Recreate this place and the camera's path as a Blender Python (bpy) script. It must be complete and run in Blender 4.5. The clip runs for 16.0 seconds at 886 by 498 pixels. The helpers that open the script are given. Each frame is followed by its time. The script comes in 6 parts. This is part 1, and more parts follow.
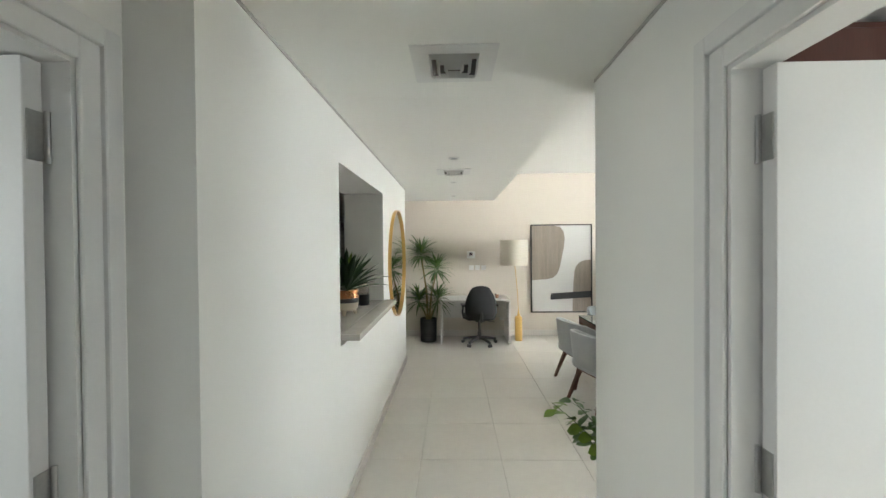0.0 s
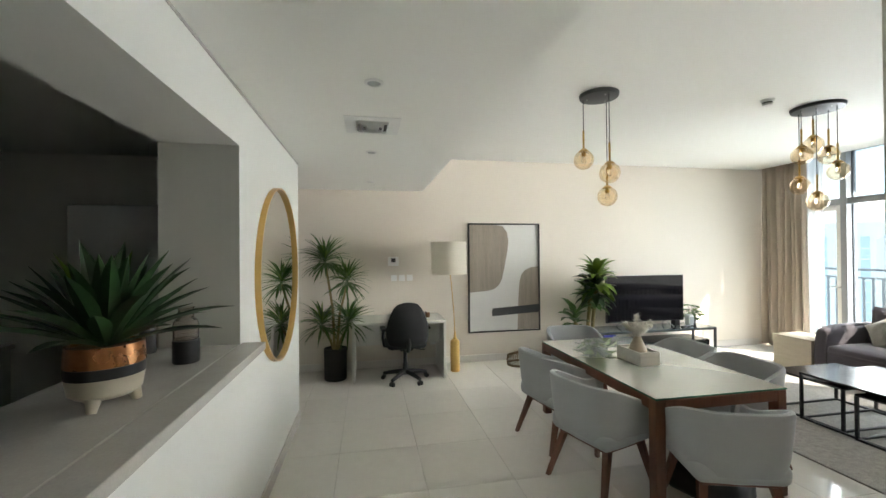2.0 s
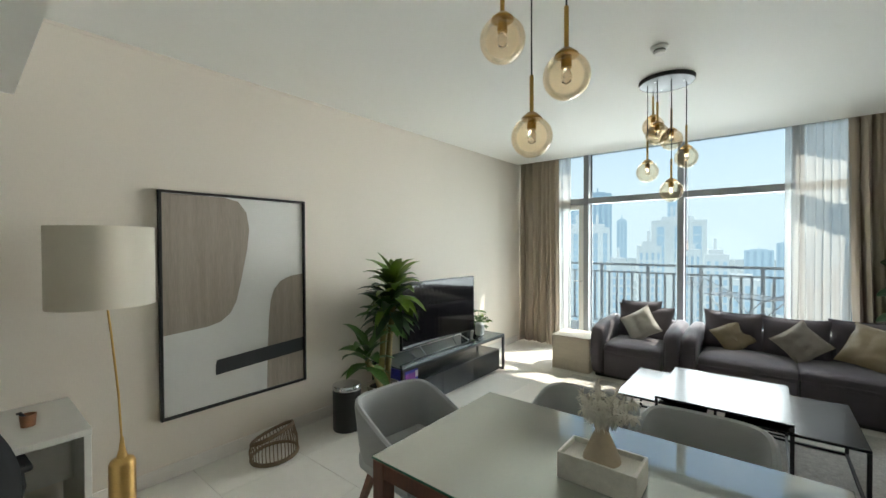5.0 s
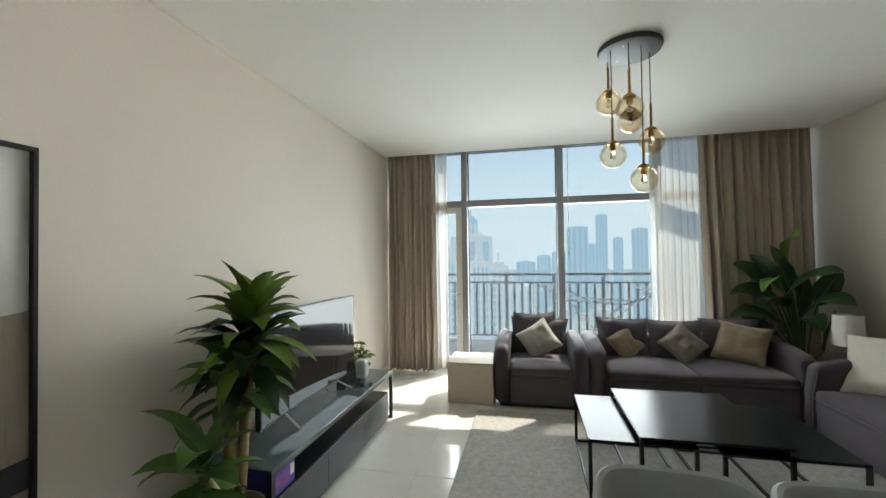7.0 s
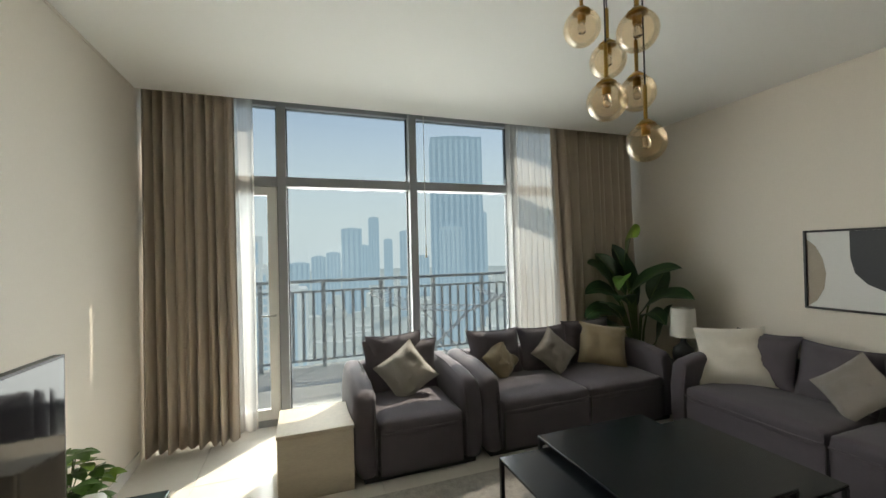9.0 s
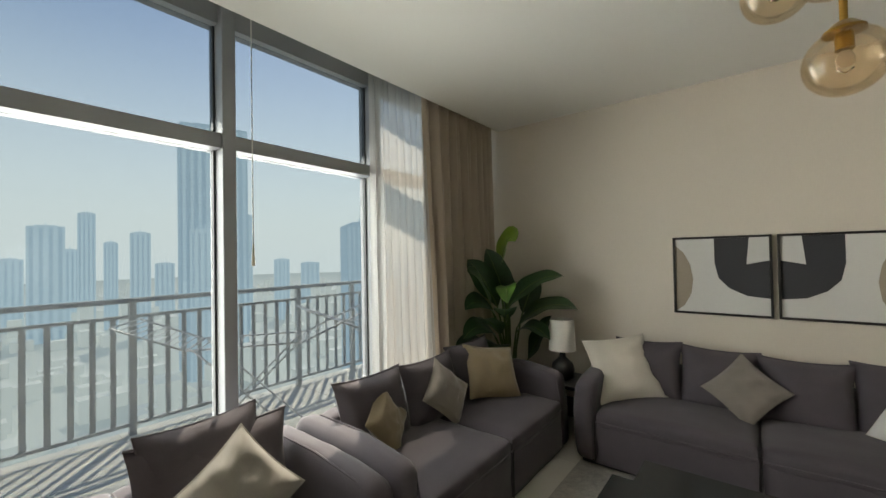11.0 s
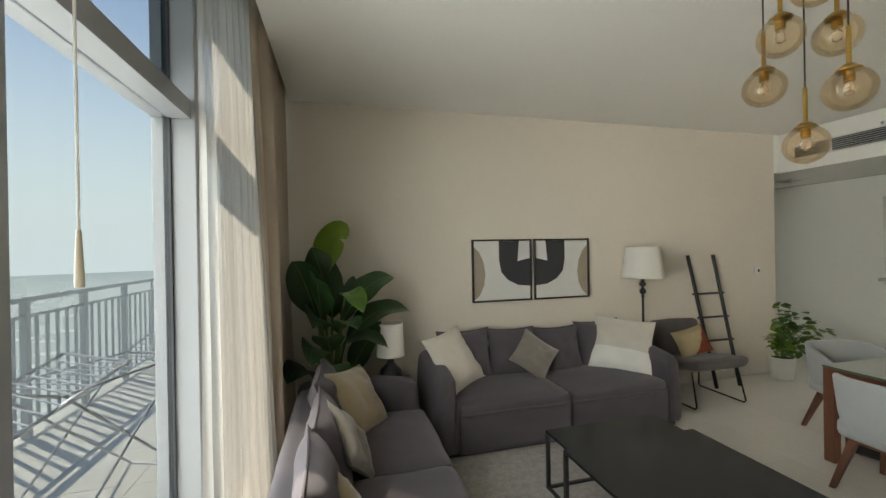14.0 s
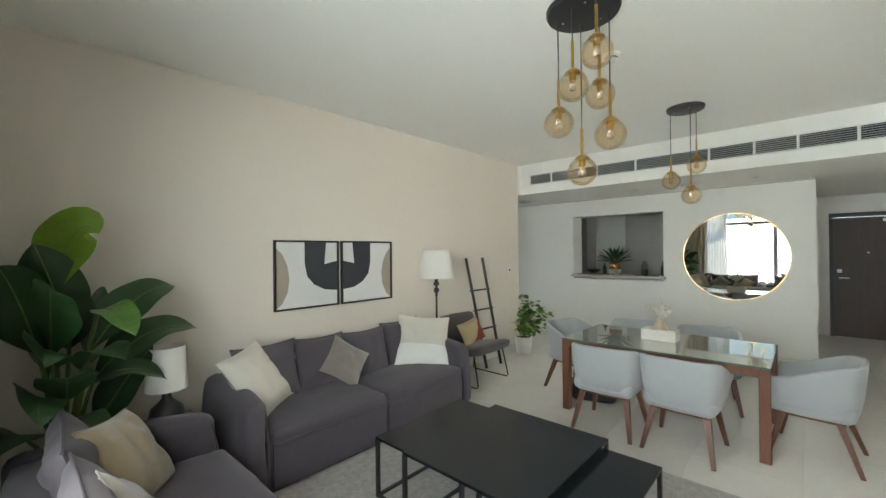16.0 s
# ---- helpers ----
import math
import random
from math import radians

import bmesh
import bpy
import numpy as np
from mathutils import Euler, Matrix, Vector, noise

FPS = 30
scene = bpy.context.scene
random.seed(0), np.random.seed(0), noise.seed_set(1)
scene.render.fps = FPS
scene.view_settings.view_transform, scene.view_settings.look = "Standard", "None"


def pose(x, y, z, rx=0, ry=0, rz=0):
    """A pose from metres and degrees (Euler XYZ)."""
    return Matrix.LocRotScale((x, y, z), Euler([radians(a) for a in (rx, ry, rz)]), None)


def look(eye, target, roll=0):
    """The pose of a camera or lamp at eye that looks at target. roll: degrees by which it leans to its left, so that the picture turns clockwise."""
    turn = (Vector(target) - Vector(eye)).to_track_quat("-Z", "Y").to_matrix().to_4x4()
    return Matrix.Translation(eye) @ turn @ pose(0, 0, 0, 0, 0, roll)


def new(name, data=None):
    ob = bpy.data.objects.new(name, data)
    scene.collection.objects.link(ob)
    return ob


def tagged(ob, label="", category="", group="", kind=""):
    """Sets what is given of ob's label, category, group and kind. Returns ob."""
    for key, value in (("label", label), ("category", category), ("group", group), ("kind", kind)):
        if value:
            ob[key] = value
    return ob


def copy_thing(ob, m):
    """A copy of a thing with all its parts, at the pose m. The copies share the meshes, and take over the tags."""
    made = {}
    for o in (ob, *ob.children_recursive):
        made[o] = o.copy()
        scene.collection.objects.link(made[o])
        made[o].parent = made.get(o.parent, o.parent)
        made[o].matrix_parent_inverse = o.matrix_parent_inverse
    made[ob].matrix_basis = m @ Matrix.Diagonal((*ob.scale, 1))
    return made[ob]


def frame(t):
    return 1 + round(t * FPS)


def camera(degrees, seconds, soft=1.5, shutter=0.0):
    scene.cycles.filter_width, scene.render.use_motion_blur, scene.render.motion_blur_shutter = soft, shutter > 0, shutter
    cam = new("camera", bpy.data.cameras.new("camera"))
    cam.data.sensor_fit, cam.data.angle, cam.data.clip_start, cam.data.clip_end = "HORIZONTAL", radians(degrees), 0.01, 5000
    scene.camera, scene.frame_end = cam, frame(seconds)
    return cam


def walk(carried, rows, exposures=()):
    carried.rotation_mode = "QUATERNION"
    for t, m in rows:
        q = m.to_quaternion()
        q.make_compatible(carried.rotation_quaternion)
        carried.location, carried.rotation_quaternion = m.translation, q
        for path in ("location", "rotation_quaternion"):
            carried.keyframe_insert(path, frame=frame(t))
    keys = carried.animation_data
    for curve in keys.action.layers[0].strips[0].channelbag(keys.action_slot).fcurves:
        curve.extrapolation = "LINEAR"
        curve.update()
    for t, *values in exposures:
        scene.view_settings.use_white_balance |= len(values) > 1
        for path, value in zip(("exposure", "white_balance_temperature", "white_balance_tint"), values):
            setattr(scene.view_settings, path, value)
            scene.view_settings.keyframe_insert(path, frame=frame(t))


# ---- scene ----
cam = camera(96.3, 16.0)
PATH = [
    (0, (0.04, -0.87, 1.698), (-0.012, 1.13, 1.675), -0.5),
    (0.5, (0.108, -0.368, 1.683), (0.017, 1.63, 1.666), -0.7),
    (1, (0.025, 0.061, 1.661), (0.005, 2.061, 1.655), -0.6),
    (1.5, (0.0, 0.465, 1.663), (0.181, 2.457, 1.663), -0.7),
    (2, (0.014, 0.796, 1.631), (0.385, 2.761, 1.645), -0.5),
    (2.5, (-0.011, 1.177, 1.622), (0.58, 3.087, 1.638), -0.6),
    (3, (0.007, 1.572, 1.625), (0.858, 3.382, 1.642), -0.6),
    (3.5, (0.128, 1.982, 1.636), (1.195, 3.674, 1.65), -0.7),
    (4, (0.241, 2.415, 1.635), (1.489, 3.978, 1.654), -0.9),
    (4.2, (0.31, 2.585, 1.671), (1.625, 4.092, 1.673), -0.7),
    (6.5, (1.121, 4.261, 1.611), (3.004, 4.934, 1.637), -0.8),
    (7, (1.377, 4.55, 1.59), (3.331, 4.974, 1.627), -0.8),
    (7.5, (1.698, 4.795, 1.618), (3.691, 4.951, 1.64), -0.7),
    (8, (2.018, 5.01, 1.622), (4.014, 4.89, 1.643), -0.8),
    (8.5, (2.415, 5.162, 1.618), (4.375, 4.761, 1.636), -1.3),
    (9, (2.825, 5.257, 1.605), (4.71, 4.59, 1.625), -1.4),
    (9.5, (3.2, 5.289, 1.59), (4.983, 4.384, 1.616), -1.5),
    (10, (3.597, 5.258, 1.615), (5.245, 4.124, 1.634), -1.5),
    (12.5, (5.429, 5.219, 1.575), (5.811, 3.256, 1.604), -1.0),
    (13, (5.765, 5.236, 1.621), (5.848, 3.238, 1.618), -1.0),
    (13.5, (6.022, 5.228, 1.649), (5.828, 3.238, 1.632), -0.9),
    (14, (6.213, 5.127, 1.635), (5.710, 3.191, 1.631), -1.0),
    (14.5, (6.345, 5.036, 1.610), (5.573, 3.191, 1.605), -1.0),
    (15, (6.415, 4.938, 1.593), (5.398, 3.217, 1.593), -0.8),
    (15.5, (6.452, 4.851, 1.592), (5.203, 3.288, 1.599), -0.8),
    (16, (6.496, 4.799, 1.605), (5.023, 3.447, 1.614), -0.6),
]
EXPOSURES = [(0, 2.72, 6600, 8), (0.7, 2.65, 6600, 8), (1.5, 2.45, 6700, 8), (3.5, 1.85, 6600, 3), (4.2, 1.75, 6600, 3), (7, 1.4, 6700, 5), (9.5, 1.12, 7300, 7), (13, 1.12, 7500, 8), (14, 1.25, 7400, 7), (14.5, 1.35, 6700, 3), (16, 1.78, 6700, 4)]
walk(cam, [(t, look(eye, target, roll)) for t, eye, target, roll in PATH], EXPOSURES)

# ---- world, sun, exposure ----
TO_SUN = Vector((1.0, -0.87, 1.48)).normalized()
world = bpy.data.worlds.new("sky")
scene.world = world
world.use_nodes = True
wn = world.node_tree
wn.nodes.clear()
sky = wn.nodes.new("ShaderNodeTexSky")
sky.sky_type = "NISHITA"
sky.sun_disc = False
sky.sun_elevation = math.asin(TO_SUN.z)
sky.sun_rotation = math.atan2(TO_SUN.x, TO_SUN.y)
sky.dust_density = 0.3
sky.ozone_density = 1.6
bg = wn.nodes.new("ShaderNodeBackground")
bg.inputs["Strength"].default_value = 0.15
wout = wn.nodes.new("ShaderNodeOutputWorld")
wn.links.new(sky.outputs[0], bg.inputs["Color"])
wn.links.new(bg.outputs[0], wout.inputs["Surface"])
sun_data = bpy.data.lights.new("sun", "SUN")
sun_data.energy = 2.8
sun_data.angle = radians(0.6)
sun_data.color = (1.0, 0.94, 0.85)
sun = new("sun", sun_data)
sun.matrix_world = look(TO_SUN * 40, (0, 0, 0))


def window_light(name, x, y0, y1, z0, z1, power, spread):
    """Stands in for the sky's light that comes in through the glazing."""
    data = bpy.data.lights.new(name, "AREA")
    data.shape, data.size, data.size_y, data.energy = "RECTANGLE", y1 - y0, z1 - z0, power
    data.color = (0.97, 0.945, 0.94)
    data.spread = radians(spread)
    lamp = new(name, data)
    mid = ((y0 + y1) / 2, (z0 + z1) / 2)
    m = look((x, *mid), (x - 1 if x > 0 else x + 1, mid[0], mid[1] - 0.25))
    lamp.matrix_world = m
    return lamp


window_light("sky_light", 7.32, 2.97, 5.80, 0.20, 2.50, 165, 150)
# lamps added at bedroom windows out of view, to brighten the corridor
window_light("bedroom_fill_light", 3.02, -2.15, -0.65, 0.55, 2.25, 4.8, 150)
window_light("bedroom_fill_light_west", -3.64, -2.15, -0.95, 0.55, 2.25, 4.5, 150)


# ---- helpers for building ----
def mesh_of(bm, name, material, smooth=False):
    me = bpy.data.meshes.new(name)
    bm.normal_update()
    bm.to_mesh(me)
    bm.free()
    me.materials.append(material)
    if smooth:
        me.polygons.foreach_set("use_smooth", [True] * len(me.polygons))
        me.set_sharp_from_angle(angle=radians(40))
    return me


def part(name, bm, material, parent=None, label="", smooth=False):
    ob = new(name, mesh_of(bm, name, material, smooth))
    if parent is not None:
        ob.parent = parent
    if label:
        ob["label"] = label
    return ob


def thing(name, label, category, m=None, group="", kind=""):
    ob = new(name)
    ob.empty_display_size = 0.1
    if m is not None:
        ob.matrix_basis = m
    return tagged(ob, label, category, group, kind)


def structure(name, bm, material, label="", category="", smooth=False):
    return tagged(part(name, bm, material, None, "", smooth), label, category, "", "structure")


def box(bm, x0, x1, y0, y1, z0, z1, bevel=0.0, segments=2, m=None):
    made = bmesh.ops.create_cube(bm, size=1.0)["verts"]
    for v in made:
        v.co = Vector(((x0 + x1) / 2 + v.co.x * (x1 - x0), (y0 + y1) / 2 + v.co.y * (y1 - y0), (z0 + z1) / 2 + v.co.z * (z1 - z0)))
    if m is not None:
        bmesh.ops.transform(bm, matrix=m, verts=made)
    if bevel > 0:
        edges = list({e for v in made for e in v.link_edges})
        bmesh.ops.bevel(bm, geom=edges, offset=bevel, segments=segments, profile=0.5, affect="EDGES")
    return bm


def boxed(x0, x1, y0, y1, z0, z1, bevel=0.0, segments=2, m=None):
    return box(bmesh.new(), x0, x1, y0, y1, z0, z1, bevel, segments, m)


def lathe(profile, steps=32, centre=(0, 0), bm=None):
    """Turns a profile of (radius, height) pairs round the z axis."""
    bm = bm or bmesh.new()
    rings = []
    for r, z in profile:
        if r < 1e-5:
            rings.append([bm.verts.new((centre[0], centre[1], z))])
        else:
            rings.append([bm.verts.new((centre[0] + r * math.cos(2 * math.pi * i / steps), centre[1] + r * math.sin(2 * math.pi * i / steps), z)) for i in range(steps)])
    for a, b in zip(rings, rings[1:]):
        for i in range(steps):
            j = (i + 1) % steps
            if len(a) == 1 and len(b) == 1:
                continue
            if len(a) == 1:
                bm.faces.new((a[0], b[j], b[i]))
            elif len(b) == 1:
                bm.faces.new((a[i], a[j], b[0]))
            else:
                bm.faces.new((a[i], a[j], b[j], b[i]))
    bmesh.ops.recalc_face_normals(bm, faces=bm.faces)
    return bm


def tube(points, radius, steps=10, bm=None, taper=1.0, closed=False):
    """A round bar along a line of points."""
    bm = bm or bmesh.new()
    pts = [Vector(p) for p in points]
    n = len(pts)
    rings = []
    side = None
    for k, p in enumerate(pts):
        a = pts[k - 1] if (k > 0 or closed) else p
        b = pts[(k + 1) % n] if (k < n - 1 or closed) else p
        d = (b - a).normalized()
        if side is None:
            side = d.orthogonal().normalized()
        side = (side - d * side.dot(d))
        side = side.normalized() if side.length > 1e-6 else d.orthogonal().normalized()
        up = d.cross(side)
        r = radius * (1 + (taper - 1) * k / max(1, n - 1))
        rings.append([bm.verts.new(p + (side * math.cos(2 * math.pi * i / steps) + up * math.sin(2 * math.pi * i / steps)) * r) for i in range(steps)])
    pairs = list(zip(rings, rings[1:])) + ([(rings[-1], rings[0])] if closed else [])
    for a, b in pairs:
        for i in range(steps):
            j = (i + 1) % steps
            bm.faces.new((a[i], a[j], b[j], b[i]))
    if not closed:
        bm.faces.new(list(reversed(rings[0])))
        bm.faces.new(rings[-1])
    return bm


# ---- materials ----
def material(name, colour, rough=0.5, metal=0.0, vary=0.06, scale=3.0, grain=60.0, bump=0.15, spec=0.5, stretch=(1, 1, 1), coat=0.0, sheen=0.0, dist=0.002, per=0.0):
    """Painted, woven or metal surface: slow blotches and fine grain in colour, roughness and relief."""
    mt = bpy.data.materials.new(name)
    mt.use_nodes = True
    nt = mt.node_tree
    b = nt.nodes["Principled BSDF"]
    tc = nt.nodes.new("ShaderNodeTexCoord")
    mp = nt.nodes.new("ShaderNodeMapping")
    mp.inputs["Scale"].default_value = stretch
    nt.links.new(tc.outputs["Object"], mp.inputs["Vector"])
    n1 = nt.nodes.new("ShaderNodeTexNoise")
    n1.inputs["Scale"].default_value, n1.inputs["Detail"].default_value = scale, 4
    n2 = nt.nodes.new("ShaderNodeTexNoise")
    n2.inputs["Scale"].default_value, n2.inputs["Detail"].default_value = grain, 3
    for n in (n1, n2):
        nt.links.new(mp.outputs[0], n.inputs["Vector"])
    add = nt.nodes.new("ShaderNodeMath")
    add.operation = "ADD"
    nt.links.new(n1.outputs["Fac"], add.inputs[0])
    nt.links.new(n2.outputs["Fac"], add.inputs[1])
    rng = nt.nodes.new("ShaderNodeMapRange")
    rng.inputs["From Min"].default_value, rng.inputs["From Max"].default_value = 0.6, 1.4
    rng.inputs["To Min"].default_value, rng.inputs["To Max"].default_value = 1 - vary, 1 + vary
    nt.links.new(add.outputs[0], rng.inputs["Value"])
    value = rng.outputs[0]
    if per > 0:
        info = nt.nodes.new("ShaderNodeObjectInfo")
        pr = nt.nodes.new("ShaderNodeMapRange")
        pr.inputs["To Min"].default_value, pr.inputs["To Max"].default_value = 1 - per, 1 + per
        nt.links.new(info.outputs["Random"], pr.inputs["Value"])
        mu = nt.nodes.new("ShaderNodeMath")
        mu.operation = "MULTIPLY"
        nt.links.new(value, mu.inputs[0])
        nt.links.new(pr.outputs[0], mu.inputs[1])
        value = mu.outputs[0]
    mix = nt.nodes.new("ShaderNodeVectorMath")
    mix.operation = "SCALE"
    mix.inputs[0].default_value = colour
    nt.links.new(value, mix.inputs["Scale"])
    nt.links.new(mix.outputs[0], b.inputs["Base Color"])
    rr = nt.nodes.new("ShaderNodeMapRange")
    rr.inputs["To Min"].default_value, rr.inputs["To Max"].default_value = max(0.0, rough * 0.85), min(1.0, rough * 1.15)
    nt.links.new(n1.outputs["Fac"], rr.inputs["Value"])
    nt.links.new(rr.outputs[0], b.inputs["Roughness"])
    b.inputs["Metallic"].default_value = metal
    b.inputs["Specular IOR Level"].default_value = spec
    b.inputs["Coat Weight"].default_value = coat
    b.inputs["Sheen Weight"].default_value = sheen
    if bump > 0:
        bp = nt.nodes.new("ShaderNodeBump")
        bp.inputs["Strength"].default_value, bp.inputs["Distance"].default_value = bump, dist
        nt.links.new(n2.outputs["Fac"], bp.inputs["Height"])
        nt.links.new(bp.outputs[0], b.inputs["Normal"])
    return mt


def glass(name, colour=(1, 1, 1), rough=0.0, ior=1.45):
    mt = bpy.data.materials.new(name)
    mt.use_nodes = True
    b = mt.node_tree.nodes["Principled BSDF"]
    b.inputs["Base Color"].default_value = (*colour, 1)
    b.inputs["Roughness"].default_value = rough
    b.inputs["Transmission Weight"].default_value = 1.0
    b.inputs["IOR"].default_value = ior
    return mt


def pane_glass(name, colour=(1, 1, 1)):
    """Thin clear glazing: straight through, with a faint gloss."""
    mt = bpy.data.materials.new(name)
    mt.use_nodes = True
    nt = mt.node_tree
    nt.nodes.clear()
    out = nt.nodes.new("ShaderNodeOutputMaterial")
    tr = nt.nodes.new("ShaderNodeBsdfTransparent")
    tr.inputs[0].default_value = (*colour, 1)
    gl = nt.nodes.new("ShaderNodeBsdfGlossy")
    gl.inputs["Roughness"].default_value = 0.02
    mx = nt.nodes.new("ShaderNodeMixShader")
    mx.inputs[0].default_value = 0.006
    nt.links.new(tr.outputs[0], mx.inputs[1])
    nt.links.new(gl.outputs[0], mx.inputs[2])
    nt.links.new(mx.outputs[0], out.inputs["Surface"])
    return mt


def thin_glass(name, colour):
    """Blown glass shell: tinted, straight through, glossier towards its rim."""
    mt = pane_glass(name, colour)
    nt = mt.node_tree
    mix = next(n for n in nt.nodes if n.type == "MIX_SHADER")
    rim = nt.nodes.new("ShaderNodeLayerWeight")
    rim.inputs["Blend"].default_value = 0.25
    part_of = nt.nodes.new("ShaderNodeMapRange")
    part_of.inputs["To Min"].default_value, part_of.inputs["To Max"].default_value = 0.02, 0.28
    nt.links.new(rim.outputs["Fresnel"], part_of.inputs["Value"])
    nt.links.new(part_of.outputs[0], mix.inputs[0])
    return mt


def sheer_cloth(name):
    mt = bpy.data.materials.new(name)
    mt.use_nodes = True
    nt = mt.node_tree
    nt.nodes.clear()
    out = nt.nodes.new("ShaderNodeOutputMaterial")
    tr = nt.nodes.new("ShaderNodeBsdfTransparent")
    tl = nt.nodes.new("ShaderNodeBsdfTranslucent")
    tl.inputs[0].default_value = (0.58, 0.57, 0.55, 1)
    df = nt.nodes.new("ShaderNodeBsdfDiffuse")
    df.inputs[0].default_value = (0.62, 0.60, 0.56, 1)
    m1 = nt.nodes.new("ShaderNodeMixShader")
    m1.inputs[0].default_value = 0.45
    m2 = nt.nodes.new("ShaderNodeMixShader")
    wave = nt.nodes.new("ShaderNodeTexNoise")
    wave.inputs["Scale"].default_value = 25
    tc = nt.nodes.new("ShaderNodeTexCoord")
    mp = nt.nodes.new("ShaderNodeMapping")
    mp.inputs["Scale"].default_value = (1, 1, 0.02)
    nt.links.new(tc.outputs["Object"], mp.inputs[0])
    nt.links.new(mp.outputs[0], wave.inputs["Vector"])
    rg = nt.nodes.new("ShaderNodeMapRange")
    rg.inputs["To Min"].default_value, rg.inputs["To Max"].default_value = 0.58, 0.9
    nt.links.new(wave.outputs["Fac"], rg.inputs["Value"])
    nt.links.new(rg.outputs[0], m2.inputs[0])
    nt.links.new(tl.outputs[0], m1.inputs[1])
    nt.links.new(df.outputs[0], m1.inputs[2])
    nt.links.new(tr.outputs[0], m2.inputs[1])
    nt.links.new(m1.outputs[0], m2.inputs[2])
    nt.links.new(m2.outputs[0], out.inputs["Surface"])
    return mt


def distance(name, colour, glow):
    """Far city backdrop surface: its haze is painted on, as emission for the air's own light."""
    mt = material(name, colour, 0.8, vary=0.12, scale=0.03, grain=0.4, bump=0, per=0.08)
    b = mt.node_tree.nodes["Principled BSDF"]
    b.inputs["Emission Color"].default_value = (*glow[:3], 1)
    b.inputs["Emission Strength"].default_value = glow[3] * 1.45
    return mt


WALL_WHITE = material("white wall paint", (0.80, 0.80, 0.76), 0.6, vary=0.015, scale=0.8, grain=220, bump=0.04)
WALL_BEIGE = material("beige wall covering", (0.69, 0.635, 0.555), 0.62, vary=0.03, scale=1.2, grain=140, bump=0.12, stretch=(1, 1, 0.25))
CEIL_WHITE = material("ceiling paint", (0.83, 0.83, 0.79), 0.75, vary=0.012, scale=0.5, grain=200, bump=0.03)
TILE = material("cream polished porcelain", (0.71, 0.685, 0.63), 0.07, vary=0.03, scale=1.5, grain=14, bump=0.012, per=0.02)
GROUT = material("grey grout", (0.62, 0.60, 0.55), 0.85)
TRIM_WHITE = material("white painted wood", (0.72, 0.72, 0.70), 0.35, vary=0.02, grain=90, bump=0.03)
ALU = material("grey powder coated aluminium", (0.29, 0.305, 0.32), 0.4, vary=0.02, grain=200, bump=0.02)
PANE = pane_glass("tinted glazing", (0.50, 0.525, 0.54))
MIRROR = material("mirror glass", (0.88, 0.89, 0.88), 0.01, metal=1.0, vary=0.0, bump=0)
BLACK = material("black metal", (0.012, 0.012, 0.013), 0.4, vary=0.1, bump=0.03)
WALNUT = material("walnut", (0.13, 0.052, 0.028), 0.4, vary=0.3, scale=4, grain=35, stretch=(8, 8, 0.7), bump=0.08)
SOFA = material("mauve grey sofa fabric", (0.078, 0.067, 0.079), 0.9, vary=0.16, scale=9, grain=260, bump=0.35, sheen=0.12)
CHAIR = material("pale grey chair fabric", (0.37, 0.385, 0.39), 0.9, vary=0.06, scale=7, grain=320, bump=0.25, sheen=0.2)
BLACK_TOP = material("black table top", (0.006, 0.008, 0.010), 0.22, spec=0.28, vary=0.1, scale=5, bump=0)
DRAPE = material("taupe curtain cloth", (0.44, 0.37, 0.295), 0.9, vary=0.07, scale=6, grain=240, bump=0.2, sheen=0.2)
SHEER = sheer_cloth("white sheer cloth")
STONE = material("travertine", (0.50, 0.44, 0.34), 0.6, vary=0.1, scale=4, grain=30, stretch=(1, 1, 5), bump=0.1)
RUG = material("woven rug", (0.41, 0.39, 0.365), 0.98, vary=0.28, scale=26, grain=120, bump=0.8, dist=0.008)
BALCONY = material("balcony tile", (0.76, 0.72, 0.64), 0.6, vary=0.06, scale=2, grain=40, bump=0.05)

# ---- structure ----
X_W, X_E, Y_S, Y_N, CEIL, LOW = -0.66, 7.0, 1.32, 6.507, 2.99, 2.51
X_B = 0.80          # face of the lowered ceiling
X_C, Y_C, X_S = 0.75, 1.13, 0.88   # corridor wall face, its end, and the end of the sofa wall
HALL_Y = 4.893      # corner of the kitchen wall
P_Y0, P_Y1, P_Z0, P_Z1, P_X = 1.555, 3.08, 1.11, 2.21, -1.05

floor_bm = boxed(-3.7, 7.05, -2.7, 6.7, -0.2, -0.005)
floor = structure("floor", floor_bm, GROUT, "cream polished porcelain tile floor with thin grout lines", "floor")

wb = bmesh.new()
box(wb, -3.6, 0.9 + 6.25, Y_N, Y_N + 0.15, -0.01, 3.35)
structure("wall_north", wb, WALL_BEIGE, "beige textured wall behind desk and television", "wall")
wb = boxed(X_S, 7.15, Y_S - 0.19, Y_S, -0.01, 3.35)
structure("wall_south", wb, WALL_BEIGE, "beige textured wall behind the large sofa", "wall")
# kitchen wall with the serving hatch
wb = bmesh.new()
box(wb, P_X, X_W, 0.2, P_Y0, -0.01, 2.6)
box(wb, P_X, X_W, P_Y1, HALL_Y, -0.01, 2.6)
box(wb, P_X, X_W, P_Y0, P_Y1, -0.01, P_Z0 - 0.04)
box(wb, P_X, X_W, P_Y0, P_Y1, P_Z1, 2.6)
structure("wall_west", wb, WALL_WHITE, "white wall with a serving hatch to the kitchen", "wall")
